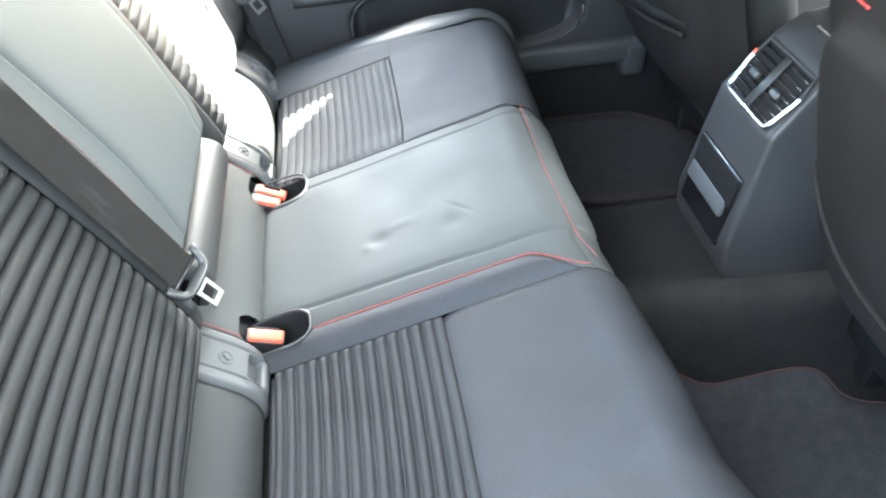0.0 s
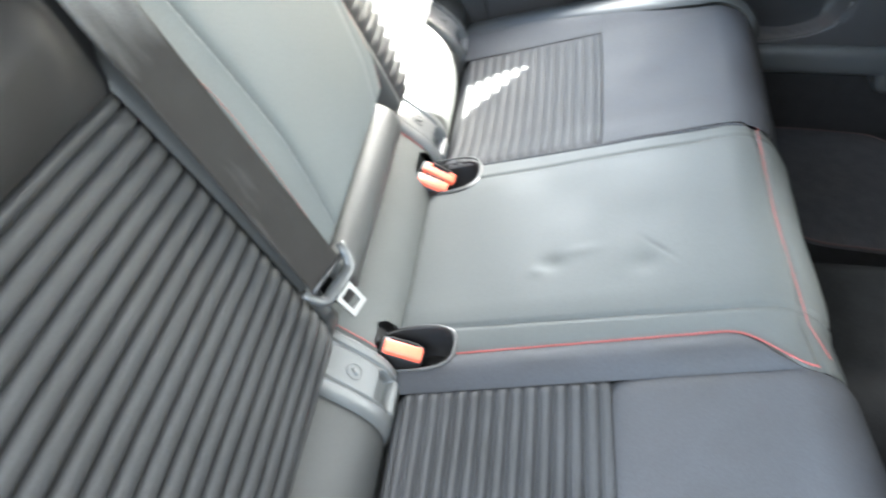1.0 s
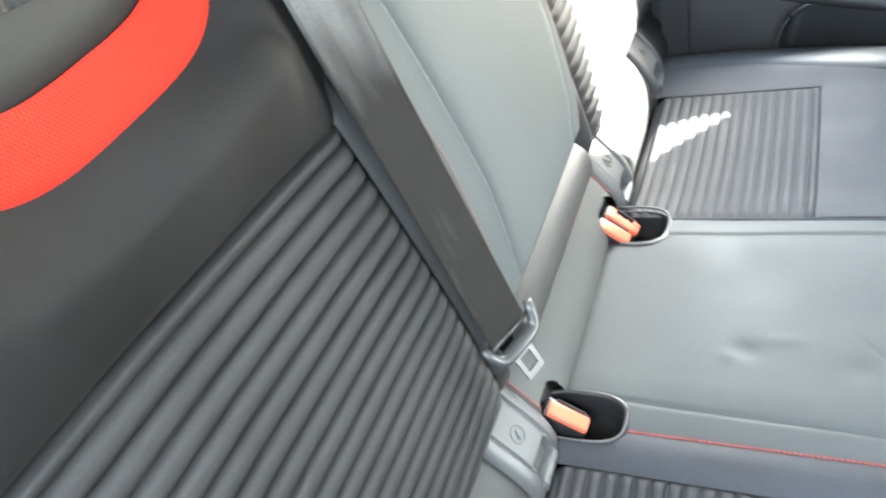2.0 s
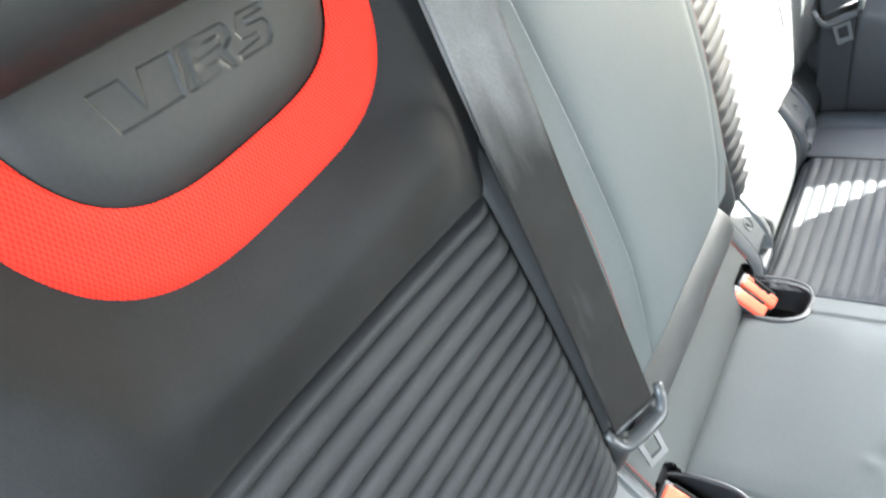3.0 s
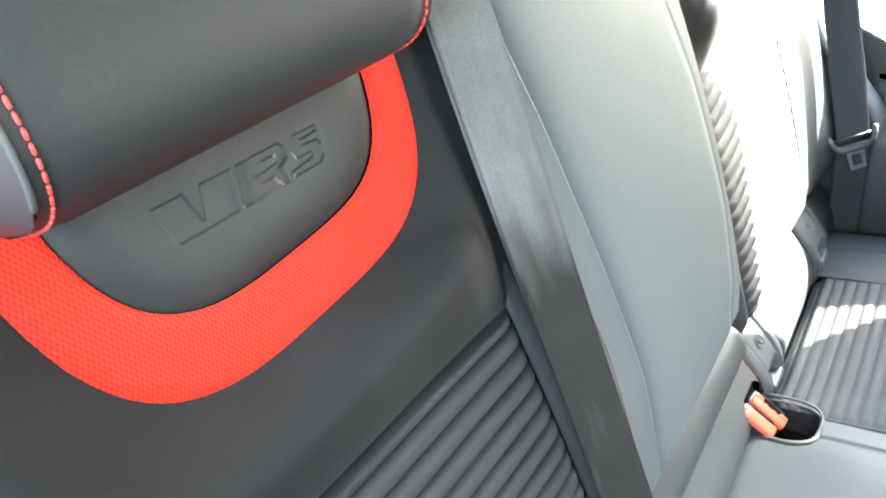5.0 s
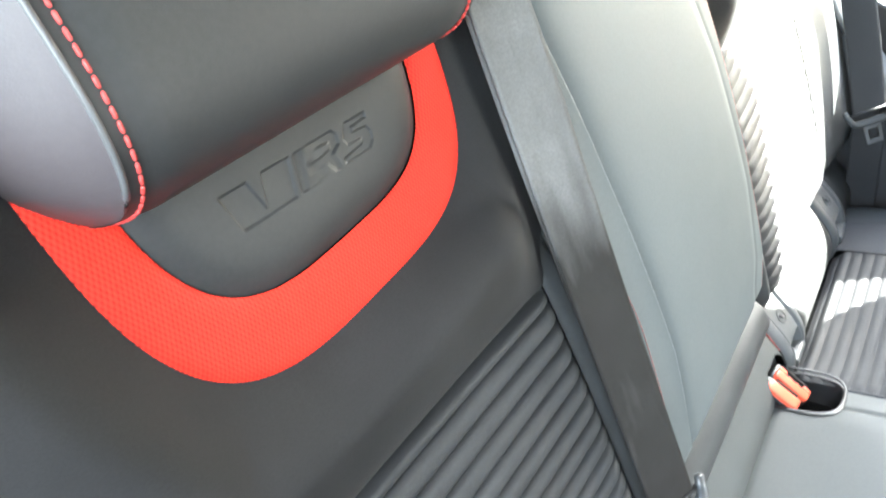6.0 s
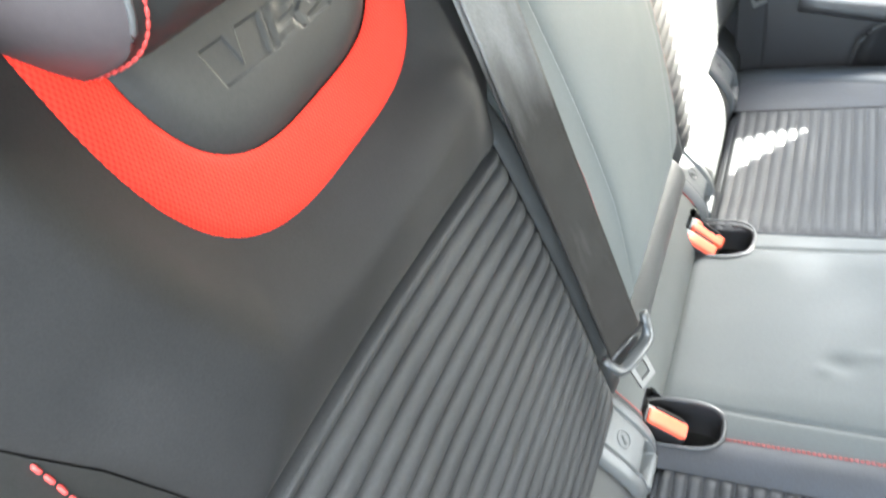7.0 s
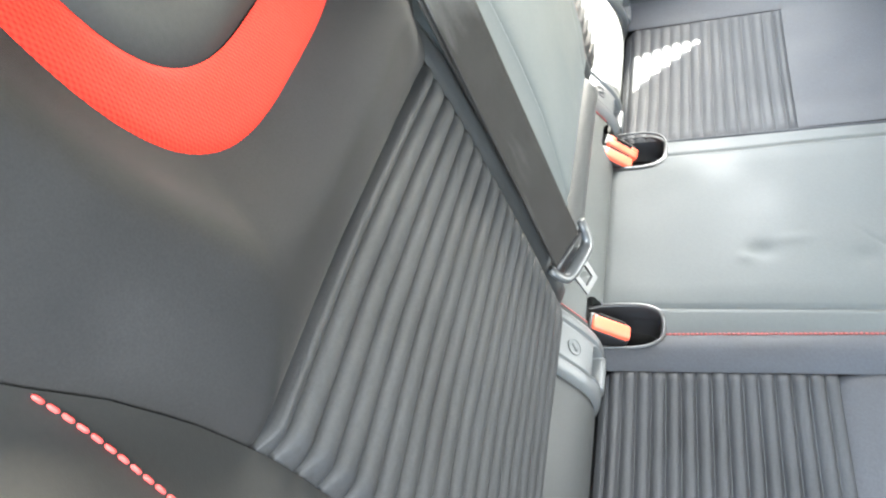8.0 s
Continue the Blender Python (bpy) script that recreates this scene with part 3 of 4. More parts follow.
def rear_cushion():
    thing = empty("rear_bench_cushion", (0.25, 0, 0.12), "black rear bench cushion with ribbed inserts and a grey leather centre", "seat cushion")

    def centre_y(s, w):
        a, b = -seam_in(w, -1), seam_in(w, 1)
        return a + (b - a) * s

    def centre(s, t):
        w = 0.016 + 0.50 * t
        y = centre_y(s, w)
        n = seat_base(w, abs(y)) + groove(y + seam_in(w, -1), 0.003, 0.005) + groove(seam_in(w, 1) - y, 0.0012, 0.004) - 0.003 * math.exp(-((abs(y) - 0.128 - 0.012 * w / 0.48) / 0.0025) ** 2)
        n -= 0.003 * math.exp(-((w - 0.478) / 0.0025) ** 2)
        n += 0.0012 * noise.noise(Vector((w * 14, y * 14, 0.3)))
        n -= 0.0026 * math.exp(-(((w - 0.222) / 0.014) ** 2 + ((y + 0.052) / 0.012) ** 2)) - 0.0012 * math.exp(-(((w - 0.205) / 0.009) ** 2 + ((y + 0.062) / 0.008) ** 2))
        n -= 0.0022 * math.exp(-(((w - 0.332) / 0.016) ** 2 + ((y + 0.066) / 0.014) ** 2))
        n -= 0.0014 * math.exp(-(((w - 0.350 + 0.9 * (y + 0.045)) / 0.004) ** 2 + ((y + 0.045) / 0.016) ** 2))
        n += 0.0010 * math.exp(-(((w - 0.262 - 0.5 * (y + 0.03)) / 0.02) ** 2 + ((y + 0.035) / 0.008) ** 2))
        return on_seat(w, y, n)

    def centre_keep(s, t):
        w = 0.016 + 0.50 * t
        y = centre_y(s, w)
        return not in_pocket(w, abs(y), 1 if y > 0 else -1)

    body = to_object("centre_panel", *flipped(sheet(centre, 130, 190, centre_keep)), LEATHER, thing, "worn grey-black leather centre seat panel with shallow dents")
    for e in (-1, 1):
        line = [on_seat(w, e * (seam_in(w, e) + 0.0012), seat_base(w, 0.163) - 0.0016) for w in [0.112 + 0.36 * i / 60 for i in range(61)]]
        to_object("stitching", *stitches(line, 0.0040, 0.0008, 0.0012 if e < 0 else 0.0005), SEAM_THREAD if e < 0 else PALE_THREAD, body)
    line = [on_seat(0.4785, -0.203 + 0.367 * i / 60, seat_base(0.478, 0.0) - 0.0024) for i in range(61)]
    to_object("stitching", *stitches(line, 0.0042, 0.0008, 0.0007), SEAM_THREAD, body)

    # front face below the rounded edge
    def face(s, t):
        y = -0.60 + 1.20 * s
        w = 0.500 + 0.26 * t
        return on_seat(w, y, -0.001 - 0.004 * smooth_step(0.02, 0, t))

    to_object("front_face", *flipped(sheet(face, 90, 24)), LEATHER_SIDE, thing, "smooth black front of the cushion")

    for side in (-1, 1):
        flip = flipped if side > 0 else (lambda d: d)

        def S(w, Y, n, side=side):
            return on_seat(w, side * Y, n)

        def inner(s, t, side=side):
            w = 0.016 + 0.452 * t
            a = seam_in(w, side)
            b = max(fold_in(w, side), a + 0.0008)
            Y = a + (b - a) * s
            d = min(s, 1 - s) * (b - a)
            n = seat_base(w, Y) + 0.007 * math.sin(math.pi * s) * min(1, (b - a) / 0.03) + (groove(d, 0.004, 0.008) if side < 0 else groove(d, 0.0012, 0.004))
            return S(w, Y, n)

        def inner_keep(s, t, side=side):
            w = 0.016 + 0.452 * t
            return not in_pocket(w, seam_in(w, side) + (fold_in(w, side) - seam_in(w, side)) * s, side)

        to_object("inner_bolster", *flip(sheet(inner, 24, 170, inner_keep)), SEAT_CLOTH_LIT, thing, "black fabric strip beside the centre seat")

        def insert(s, t, side=side):
            w = 0.040 + 0.243 * t
            a = fold_in(w, side)
            Y = a + (0.475 - a) * s
            d = min(Y - a, 0.475 - Y)
            run = (0.283 - 0.012 - w) / 0.0157
            if run < 0:
                rib = 0.004 * math.sin(math.pi * min(1, (0.283 - w) / 0.012)) ** 0.6
            else:
                p = run % 1.0
                rib = (0.0060 if side < 0 else 0.0026) * (1 - abs(2 * p ** 0.9 - 1) ** 2.2) - (0.0020 if side < 0 else 0.0) * math.exp(-(min(p, 1 - p) / 0.09) ** 2)
            rib *= smooth_step(0, 0.007, d)
            return S(w, Y, seat_base(w, Y) - (0.003 if side < 0 else 0.0005) + rib + groove(d, 0.002 if side < 0 else 0.0006, 0.004) - 0.012 * smooth_step(0.06, 0.04, w))

        to_object("ribbed_insert", *flip(sheet(insert, 40, 240)), RIBS_LIT, thing, "black cross-ribbed insert")

        def front(s, t, side=side):
            w = 0.283 + 0.255 * t
            a, b = fold_in(w, side), seam_out(w, side)
            if w > 0.468:
                a = (seam_in(0.468) if side < 0 else 0.166) + 0.001
            Y = a + (b - a) * s
            d = min(Y - a, b - Y)
            n = seat_base(w, Y) + groove(w - 0.283, 0.008 if side < 0 else 0.002, 0.012) + groove(d, 0.006 if side < 0 else 0.001, 0.010) + (0.003 if side < 0 else 0.002)
            return S(w, Y, n)

        to_object("front_panel", *flip(sheet(front, 50, 60)), SEAT_CLOTH_LIT, thing, "smooth black fabric front of the seat")

        def flank(s, t, side=side):
            w = 0.016 + 0.268 * t
            a, b = 0.475, seam_out(w, side)
            Y = a + (b - a) * s
            d = min(Y - a, b - Y)
            n = seat_base(w, Y) + (0.002 + groove(d, 0.004, 0.005) if side < 0 else 0.0015 + groove(d, 0.0010, 0.005))
            return S(w, Y, n)

        to_object("outer_strip", *flip(sheet(flank, 14, 50)), SEAT_CLOTH_LIT, thing)

        def outer(s, t, side=side):
            w = 0.010 + (0.50 if side < 0 else 0.56) * t
            a, b = seam_out(w, side), edge_out(w, side)
            q = s * 1.5
            if q <= 1:
                Y, n = a + (b - a) * math.sin(q * math.pi / 2), seat_base(w, 0.56) + 0.006 * math.sin(math.pi * q) + groove(q * (b - a), 0.005, 0.005) - 0.02 * (1 - math.cos(q * math.pi / 2))
            else:
                Y, n = b, seat_base(w, 0.56) - 0.02 - 0.20 * (q - 1)
            return S(w, Y, n)

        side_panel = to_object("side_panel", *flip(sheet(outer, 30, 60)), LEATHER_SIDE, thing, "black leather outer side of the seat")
        line = [S(w, seam_out(w, side) + 0.002, seat_base(w, 0.56) - 0.0015) for w in [0.03 + (0.40 if side < 0 else 0.14) * i / 40 for i in range(41)]]
        to_object("stitching", *stitches(line, 0.0045, 0.0008, 0.0005), PALE_THREAD, side_panel)

        # outer parts of the roll between cushion and backrest
        def rolled(a, b, nm, mat, lab, side=side):
            def fn(s, t):
                Y = a + (b - a) * s
                d = min(Y - a, b - Y)
                return roll_at(side * Y, t, -0.004 * math.exp(-d / 0.004))
            d = sheet(fn, max(8, int((b - a) / 0.006)), 20)
            return to_object(nm, *(flipped(d) if side > 0 else d), mat, thing, lab)

        rolled(0.261, 0.472, "roll", LEATHER_SIDE, "padded roll along the back of the cushion")
        rolled(0.553, 0.640, "roll", LEATHER_SIDE, "padded roll along the back of the cushion")

        # anchor covers
        for c in (0.222, 0.512):
            def cover(s, t, c=c):
                Y = c + 0.041 * (s * 2 - 1)
                g = s * 2 - 1
                k = abs(g)
                lift = 0.0075 * (1 - k ** 10) - 0.002
                lift -= 0.0030 * (math.exp(-((g + 0.58) / 0.035) ** 2) + math.exp(-((g - 0.50) / 0.035) ** 2)) * smooth_step(0.97, 0.90, t)
                lift -= 0.0022 * smooth_step(0.60, 0.56, k) * smooth_step(0.60, 0.57, t)
                slot = smooth_step(-0.52, -0.47, g) * smooth_step(0.44, 0.39, g) * smooth_step(0.57, 0.60, t) * smooth_step(0.76, 0.74, t)
                lift -= 0.013 * slot
                lift += 0.003 * smooth_step(0.75, 0.80, t) * smooth_step(0.56, 0.50, k) * (1 - smooth_step(0.86, 0.93, t))
                return roll_at(side * Y, min(0.99, t), lift)
            d = sheet(cover, 90, 110)
            cov = to_object("anchor_cover", *(flipped(d) if side > 0 else d), PLASTIC, thing, "grey plastic child-seat anchor cover with a finger slot")
            ring = []
            for i in range(25):
                a = 2 * math.pi * i / 24
                ring.append(roll_at(side * (c + 0.009 * math.cos(a)), 0.34 + 0.066 * math.sin(a), 0.0040))
            dot = [roll_at(side * (c - 0.003), 0.32, 0.0034), roll_at(side * (c + 0.003), 0.37, 0.0034)]
            to_object("mark", *merge(tube(ring, 0.0006, 6), tube(dot, 0.0022, 8)), PLASTIC, cov)

        # buckle pocket
        N = 48

        def outline(k, grow):
            a = 2 * math.pi * k / N
            c, d = math.cos(a), math.sin(a)
            u = POCKET_U + (POCKET_HALF_U + grow) * math.copysign(abs(c) ** (2 / 3), c)
            Y = POCKET[side][0] + (POCKET[side][1] + grow) * math.copysign(abs(d) ** (2 / 3), d)
            return u, Y

        verts, faces = [], []
        levels = [(0.004, 0.001), (0.0, 0.0035), (-0.002, 0.001), (-0.003, -0.02), (-0.006, -0.055), (-0.02, -0.060)]
        for g, h in levels:
            for k in range(N):
                u, Y = outline(k, g)
                verts.append(S(u, Y, seat_base(max(u, 0.05), Y) + h))
        for j in range(len(levels) - 1):
            for k in range(N):
                k2 = (k + 1) % N
                faces.append((j * N + k, j * N + k2, (j + 1) * N + k2, (j + 1) * N + k))
        faces.append(tuple((len(levels) - 1) * N + k for k in range(N)))
        pocket = to_object("buckle_pocket", verts, faces, DARK, thing, "black moulded pocket for the belt buckles")
        loop = [S(*outline(k % N, 0.0015), seat_base(max(outline(k % N, 0)[0], 0.05), POCKET[side][0]) + 0.003) for k in range(N + 1)]
        to_object("rim", *tube(loop, 0.0017, 8, cap=False), PIPING, pocket, "raised grey leather rim")

    def middle_roll(s, t):
        y = -0.181 + 0.362 * s
        d = min(s, 1 - s) * 0.362
        return roll_at(y, t, -0.004 * math.exp(-d / 0.004) + 0.0008 * noise.noise(Vector((y * 30, t * 4, 2))))

    def clear(s, t):
        y = -0.181 + 0.362 * s
        mid, half = POCKET[1 if y > 0 else -1]
        return abs((abs(y) - mid) / (half - 0.001)) ** 4 + ((1.0 - t) / 0.54) ** 4 > 1

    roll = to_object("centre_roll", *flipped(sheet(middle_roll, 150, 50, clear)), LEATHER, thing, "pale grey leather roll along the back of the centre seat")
    for e in (-1, 1):
        to_object("stitching", *stitches([roll_at(e * 0.1765, t / 40, 0.0004) for t in range(21)], 0.0042, 0.0008, 0.0008), SEAM_THREAD, roll)

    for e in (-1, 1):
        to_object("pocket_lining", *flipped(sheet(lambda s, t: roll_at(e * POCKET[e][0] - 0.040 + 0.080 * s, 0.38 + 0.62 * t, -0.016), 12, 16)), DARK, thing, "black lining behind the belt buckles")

    bm = box((0.46, 1.14, 0.16), (0.235, 0, 0.245), 0.02, Matrix.Rotation(-RISE, 4, "Y"))
    part("foam_core", bm, FABRIC, thing)
    hold(thing)


rear_cushion()


# ---- belts and buckles ----
def buckle(back, front, label, notched=False):
    """A belt buckle that leans in a cushion pocket; back and front are the ends of its button as (u, y, n) on the cushion."""
    p, q = on_seat(back[0], back[1], back[2]), on_seat(front[0], front[1], front[2])
    thing = empty("belt_buckle", (p + q) / 2 - SEAT_OUT * 0.06, label, "belt buckle", "rear belt buckles")
    ax = (q - p).normalized()
    upw = (SEAT_OUT - ax * SEAT_OUT.dot(ax)).normalized()
    m = Matrix.Translation((p + q) / 2) @ Matrix((ax, upw.cross(ax), upw)).transposed().to_4x4()
    length = (q - p).length

    def add(name, size, at, bevel, mat, text=""):
        bm = box(size, at, bevel)
        bmesh.ops.transform(bm, matrix=m, verts=bm.verts)
        return part(name, bm, mat, thing, text)

    add("body", (length + 0.006, 0.025, 0.062), (-0.001, 0.0015, -0.036), 0.005, DARK, "black plastic buckle body")
    add("slot", (length - 0.012, 0.004, 0.004), (0, 0.0112, -0.0045), 0.001, MATT)
    if notched:
        add("release_button", (length, 0.0125, 0.013), (0, -0.004, -0.0065), 0.0030, BUTTON, "bright orange-red release button")
        for x in (-0.5 * length + 0.006, 0.5 * length - 0.006):
            add("button_ear", (0.011, 0.0065, 0.012), (x, 0.0050, -0.0066), 0.0022, BUTTON, "raised end of the orange-red button")
        for x in (-0.007, 0.005):
            add("button_tooth", (0.0035, 0.0030, 0.008), (x, 0.0032, -0.0060), 0.0010, BUTTON)
    else:
        add("release_button", (length, 0.0175, 0.013), (0, -0.001, -0.0065), 0.0032, BUTTON, "bright orange-red release button")
    hold(thing)


buckle((0.038, -0.166, 0.042), (0.0765, -0.168, 0.018), "belt buckle with an orange-red button in a black pocket")
buckle((0.034, 0.123, 0.044), (0.068, 0.119, 0.018), "belt buckle with an orange-red button, beside another one")
buckle((0.037, 0.151, 0.040), (0.074, 0.145, 0.010), "belt buckle with a notched orange-red button, leaning on its neighbour", True)


def webbing(points, width, thick=0.0013):
    """A woven strap through (centre, across) pairs."""
    verts, faces = [], []
    n = len(points)
    for i, (c, a) in enumerate(points):
        c, a = Vector(c), Vector(a).normalized()
        d = (Vector(points[min(i + 1, n - 1)][0]) - Vector(points[max(i - 1, 0)][0])).normalized()
        out = a.cross(d).normalized()
        for k in range(13):
            f = k / 12 * 2 - 1
            sag = 0.0012 * (1 - f * f)
            verts.append(c + a * (f * width / 2) + out * (sag + thick / 2))
        for k in range(12, -1, -1):
            f = k / 12 * 2 - 1
            sag = 0.0012 * (1 - f * f)
            verts.append(c + a * (f * width / 2) + out * (sag - thick / 2))
    for i in range(n - 1):
        for k in range(26):
            k2 = (k + 1) % 26
            faces.append((i * 26 + k, i * 26 + k2, (i + 1) * 26 + k2, (i + 1) * 26 + k))
    return verts, faces


def tongue(at, across, down, out, parent):
    """Plastic strap guide with its steel latch plate."""
    across, down, out = Vector(across).normalized(), Vector(down).normalized(), Vector(out).normalized()

    def q(a, d, o=0.0):
        return Vector(at) + across * a + down * d + out * o

    path = []
    for i in range(25):
        f = i / 24
        a = -0.033 + 0.066 * f
        e = abs(f * 2 - 1)
        path.append(q(a, 0.012 - 0.026 * e ** 7, 0.004))
    guide = to_object("strap_guide", *tube(path, [0.0048 + 0.0026 * (1 - abs(i / 12 - 1) ** 2) for i in range(25)], 12, 0.8), GUIDE, parent, "grey plastic strap guide")
    to_object("cross_bar", *tube([q(-0.028, -0.004, 0.001), q(0.028, -0.004, 0.001)], 0.0026, 10), DARK, guide)
    # plate with an opening
    outer = [(-0.009, 0.010), (-0.0125, 0.022), (-0.0115, 0.050), (0.0115, 0.050), (0.0125, 0.022), (0.009, 0.010)]
    inner = [(-0.007, 0.025), (-0.0072, 0.030), (-0.0068, 0.043), (0.0068, 0.043), (0.0072, 0.030), (0.007, 0.025)]
    verts = [q(a, d, h) for h in (0.0015, -0.0015) for a, d in outer + inner]
    faces = []
    for k in range(6):
        k2 = (k + 1) % 6
        faces += [(k, k2, 6 + k2, 6 + k), (12 + k2, 12 + k, 18 + k, 18 + k2), (k2, k, 12 + k, 12 + k2), (6 + k, 6 + k2, 18 + k2, 18 + k)]
    to_object("latch_plate", verts, faces, METAL, parent, "bright steel latch plate with a square opening", smooth=False)


def near_belt():
    thing = empty("seat_belt", on_back(-0.18, 0.1, 0.02), "grey-brown woven seat belt hanging over the backrest edge", "seat belt", "rear seat belts")
    rows = []
    for i in range(41):
        f = i / 40
        v = 0.76 - 0.595 * f
        y = curve_at([(0.0, -0.170), (0.2, -0.177), (0.36, -0.182), (0.54, -0.185), (1.0, -0.186)], f)
        n = curve_at([(0.0, 0.024), (0.2, 0.031), (0.36, 0.033), (0.6, 0.032), (1.0, 0.031)], f)
        tilt = radians(12 + 11 * smooth_step(0.05, 0.35, f))
        rows.append((on_back(y, v, n), ACROSS * math.cos(tilt) + BACK_OUT * math.sin(tilt)))
    for _ in range(12):
        rows = rows[:1] + [((a[0] + b[0] * 2 + c[0]) / 4, b[1]) for a, b, c in zip(rows, rows[1:], rows[2:])] + rows[-1:]
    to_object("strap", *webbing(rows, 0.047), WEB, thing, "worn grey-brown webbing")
    rows2 = [(c - BACK_OUT * (0.006 + 0.004 * math.sin(i / 9)), a) for i, (c, a) in enumerate(rows)]
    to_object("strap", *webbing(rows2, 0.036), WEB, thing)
    a = ACROSS * math.cos(radians(22)) + BACK_OUT * math.sin(radians(22))
    down = Vector((0.66, -0.10, -1.0))
    down = (down - a * down.dot(a)).normalized()
    out = a.cross(down) * -1
    if out.x < 0:
        out = -out
    tongue(on_back(-0.185, 0.158, 0.031), a, down, out, thing)
    hold(thing)


def far_belt():
    thing = empty("seat_belt", (0.03, 0.60, 0.30), "black seat belt hanging by the far door pillar", "seat belt", "rear seat belts")
    a = Vector((0.80, 0.45, 0.40)).normalized()
    way = [Vector((0.016, 0.598, 0.490)), Vector((-0.020, 0.618, 0.575)), Vector((-0.058, 0.632, 0.660)), Vector((-0.13, 0.640, 0.86)), Vector((-0.18, 0.642, 1.02))]
    rows = [(p.lerp(q, k / 6), a) for p, q in zip(way, way[1:]) for k in range(6)] + [(way[-1], a)]
    to_object("strap", *webbing(rows, 0.047), BLACK_WEB, thing, "dark woven webbing")
    rows = [(Vector((0.020, 0.612, 0.475)).lerp(Vector((0.065, 0.622, 0.24)), i / 12), Vector((0.98, 0.1, 0.15))) for i in range(13)]
    to_object("strap", *webbing(rows, 0.047), BLACK_WEB, thing, "black woven webbing")
    down = Vector((0.25, -0.12, -1.0))
    down = (down - a * down.dot(a)).normalized()
    out = a.cross(down)
    if out.y > 0:
        out = -out
    tongue((0.018, 0.596, 0.484), a, down, out, thing)
    hold(thing)


near_belt()
far_belt()


# ---- cabin ----
def slab(name, outline, axis, a, b, mat, label, kind="structure", bevel=0.006, holes=()):
    """A plate from an outline in the plane across axis, between a and b. Holes are outlines cut through it."""
    def place(p, d):
        return (d, p[0], p[1]) if axis == "x" else (p[0], d, p[1]) if axis == "y" else (p[0], p[1], d)
    bm = bmesh.new()
    rings = []
    for line in (outline, *holes):
        vs = [bm.verts.new(place(p, a)) for p in line]
        rings += [bm.edges.new((vs[i], vs[(i + 1) % len(vs)])) for i in range(len(vs))]
    made = bmesh.ops.triangle_fill(bm, use_beauty=True, edges=rings)
    faces = [f for f in made["geom"] if isinstance(f, bmesh.types.BMFace)]
    ext = bmesh.ops.extrude_face_region(bm, geom=faces)
    move = Vector(place((0, 0), b)) - Vector(place((0, 0), a))
    bmesh.ops.translate(bm, vec=move, verts=[v for v in ext["geom"] if isinstance(v, bmesh.types.BMVert)])
    bmesh.ops.recalc_face_normals(bm, faces=bm.faces)
    ob = part(name, bm, mat, smooth=False)
    if bevel:
        mod = ob.modifiers.new("edge", "BEVEL")
        mod.width, mod.segments, mod.limit_method, mod.angle_limit = bevel, 3, "ANGLE", radians(40)
    return tagged(ob, label, name.split("_")[0], "", kind)


def rounded(x0, z0, x1, z1, r, n=6):
    pts = []
    for cx, cz, a0 in ((x1 - r, z1 - r, 0), (x0 + r, z1 - r, 90), (x0 + r, z0 + r, 180), (x1 - r, z0 + r, 270)):
        for i in range(n + 1):
            a = radians(a0 + 90 * i / n)
            pts.append((cx + r * math.cos(a), cz + r * math.sin(a)))
    return pts


FLOOR = 0.045


def floor_height(x, y):
    hump = 0.185 * smooth_step(0.215, 0.115, abs(y))
    rise = 0.02 * noise.noise(Vector((x * 2, y * 2, 0)))
    return FLOOR + hump * (1 - 0.45 * max(0.0, x - 0.70)) + 0.15 * rise


to_object("floor", *sheet(lambda s, t: Vector((-0.95 + 3.1 * s, -0.73 + 1.46 * t, floor_height(-0.95 + 3.1 * s, -0.73 + 1.46 * t))), 80, 96), CARPET)
tagged(bpy.data.objects["floor"], "black carpeted car floor with a centre tunnel", "floor", "", "structure")
slab("ground", [(-60, -60), (60, -60), (60, 60), (-60, 60)], "z", -0.36, -0.40, ASPHALT, "grey asphalt outside the car", bevel=0)

# roof, closed above the cabin
def roof(s, t):
    x, y = -0.95 + 2.90 * s, -0.76 + 1.52 * t
    return Vector((x, y, 1.305 - 0.05 * (abs(y) / 0.76) ** 2.5 - 0.05 * ((x - 0.2) / 1.2) ** 2))


r_v, r_f = sheet(roof, 24, 24)
to_object("ceiling", *merge((r_v, [tuple(reversed(f)) for f in r_f]), ([v + Vector((0, 0, 0.045)) for v in r_v], r_f)), HEADLINER)
tagged(bpy.data.objects["ceiling"], "pale grey cloth headliner under the roof", "ceiling", "", "structure")

SIDE_A, SIDE_B = 0.70, 0.75
# unseen opening, its outline shaped so the sun patches land on the far seat
SUN_WINDOW = [(0.342, 0.573), (0.281, 0.640), (0.260, 0.71), (0.250, 0.81), (0.175, 0.93), (0.12, 1.01), (0.10, 1.19), (-0.42, 1.19), (-0.20, 0.72), (-0.06, 0.625), (0.06, 0.585), (0.12, 0.560), (0.20, 0.541)]
FAR_SIDE = [(-0.95, 0.02), (2.15, 0.02), (2.15, 0.74), (1.97, 1.14), (1.55, 1.22), (0.1, 1.285), (-0.55, 1.26), (-0.95, 1.10)]
slab("wall_far", FAR_SIDE, "y", SIDE_A, SIDE_B, TRIM, "dark plastic trimmed car side with an opening cut for the sun patches", holes=(SUN_WINDOW,))
DOORWAY = [(0.80, 0.14), (0.62, 1.21), (-0.30, 1.225), (-0.44, 0.70), (-0.30, 0.45), (-0.02, 0.14)]
slab("wall_near", FAR_SIDE, "y", -SIDE_B, -SIDE_A, TRIM, "dark plastic trimmed car side with an open doorway", holes=(DOORWAY,))
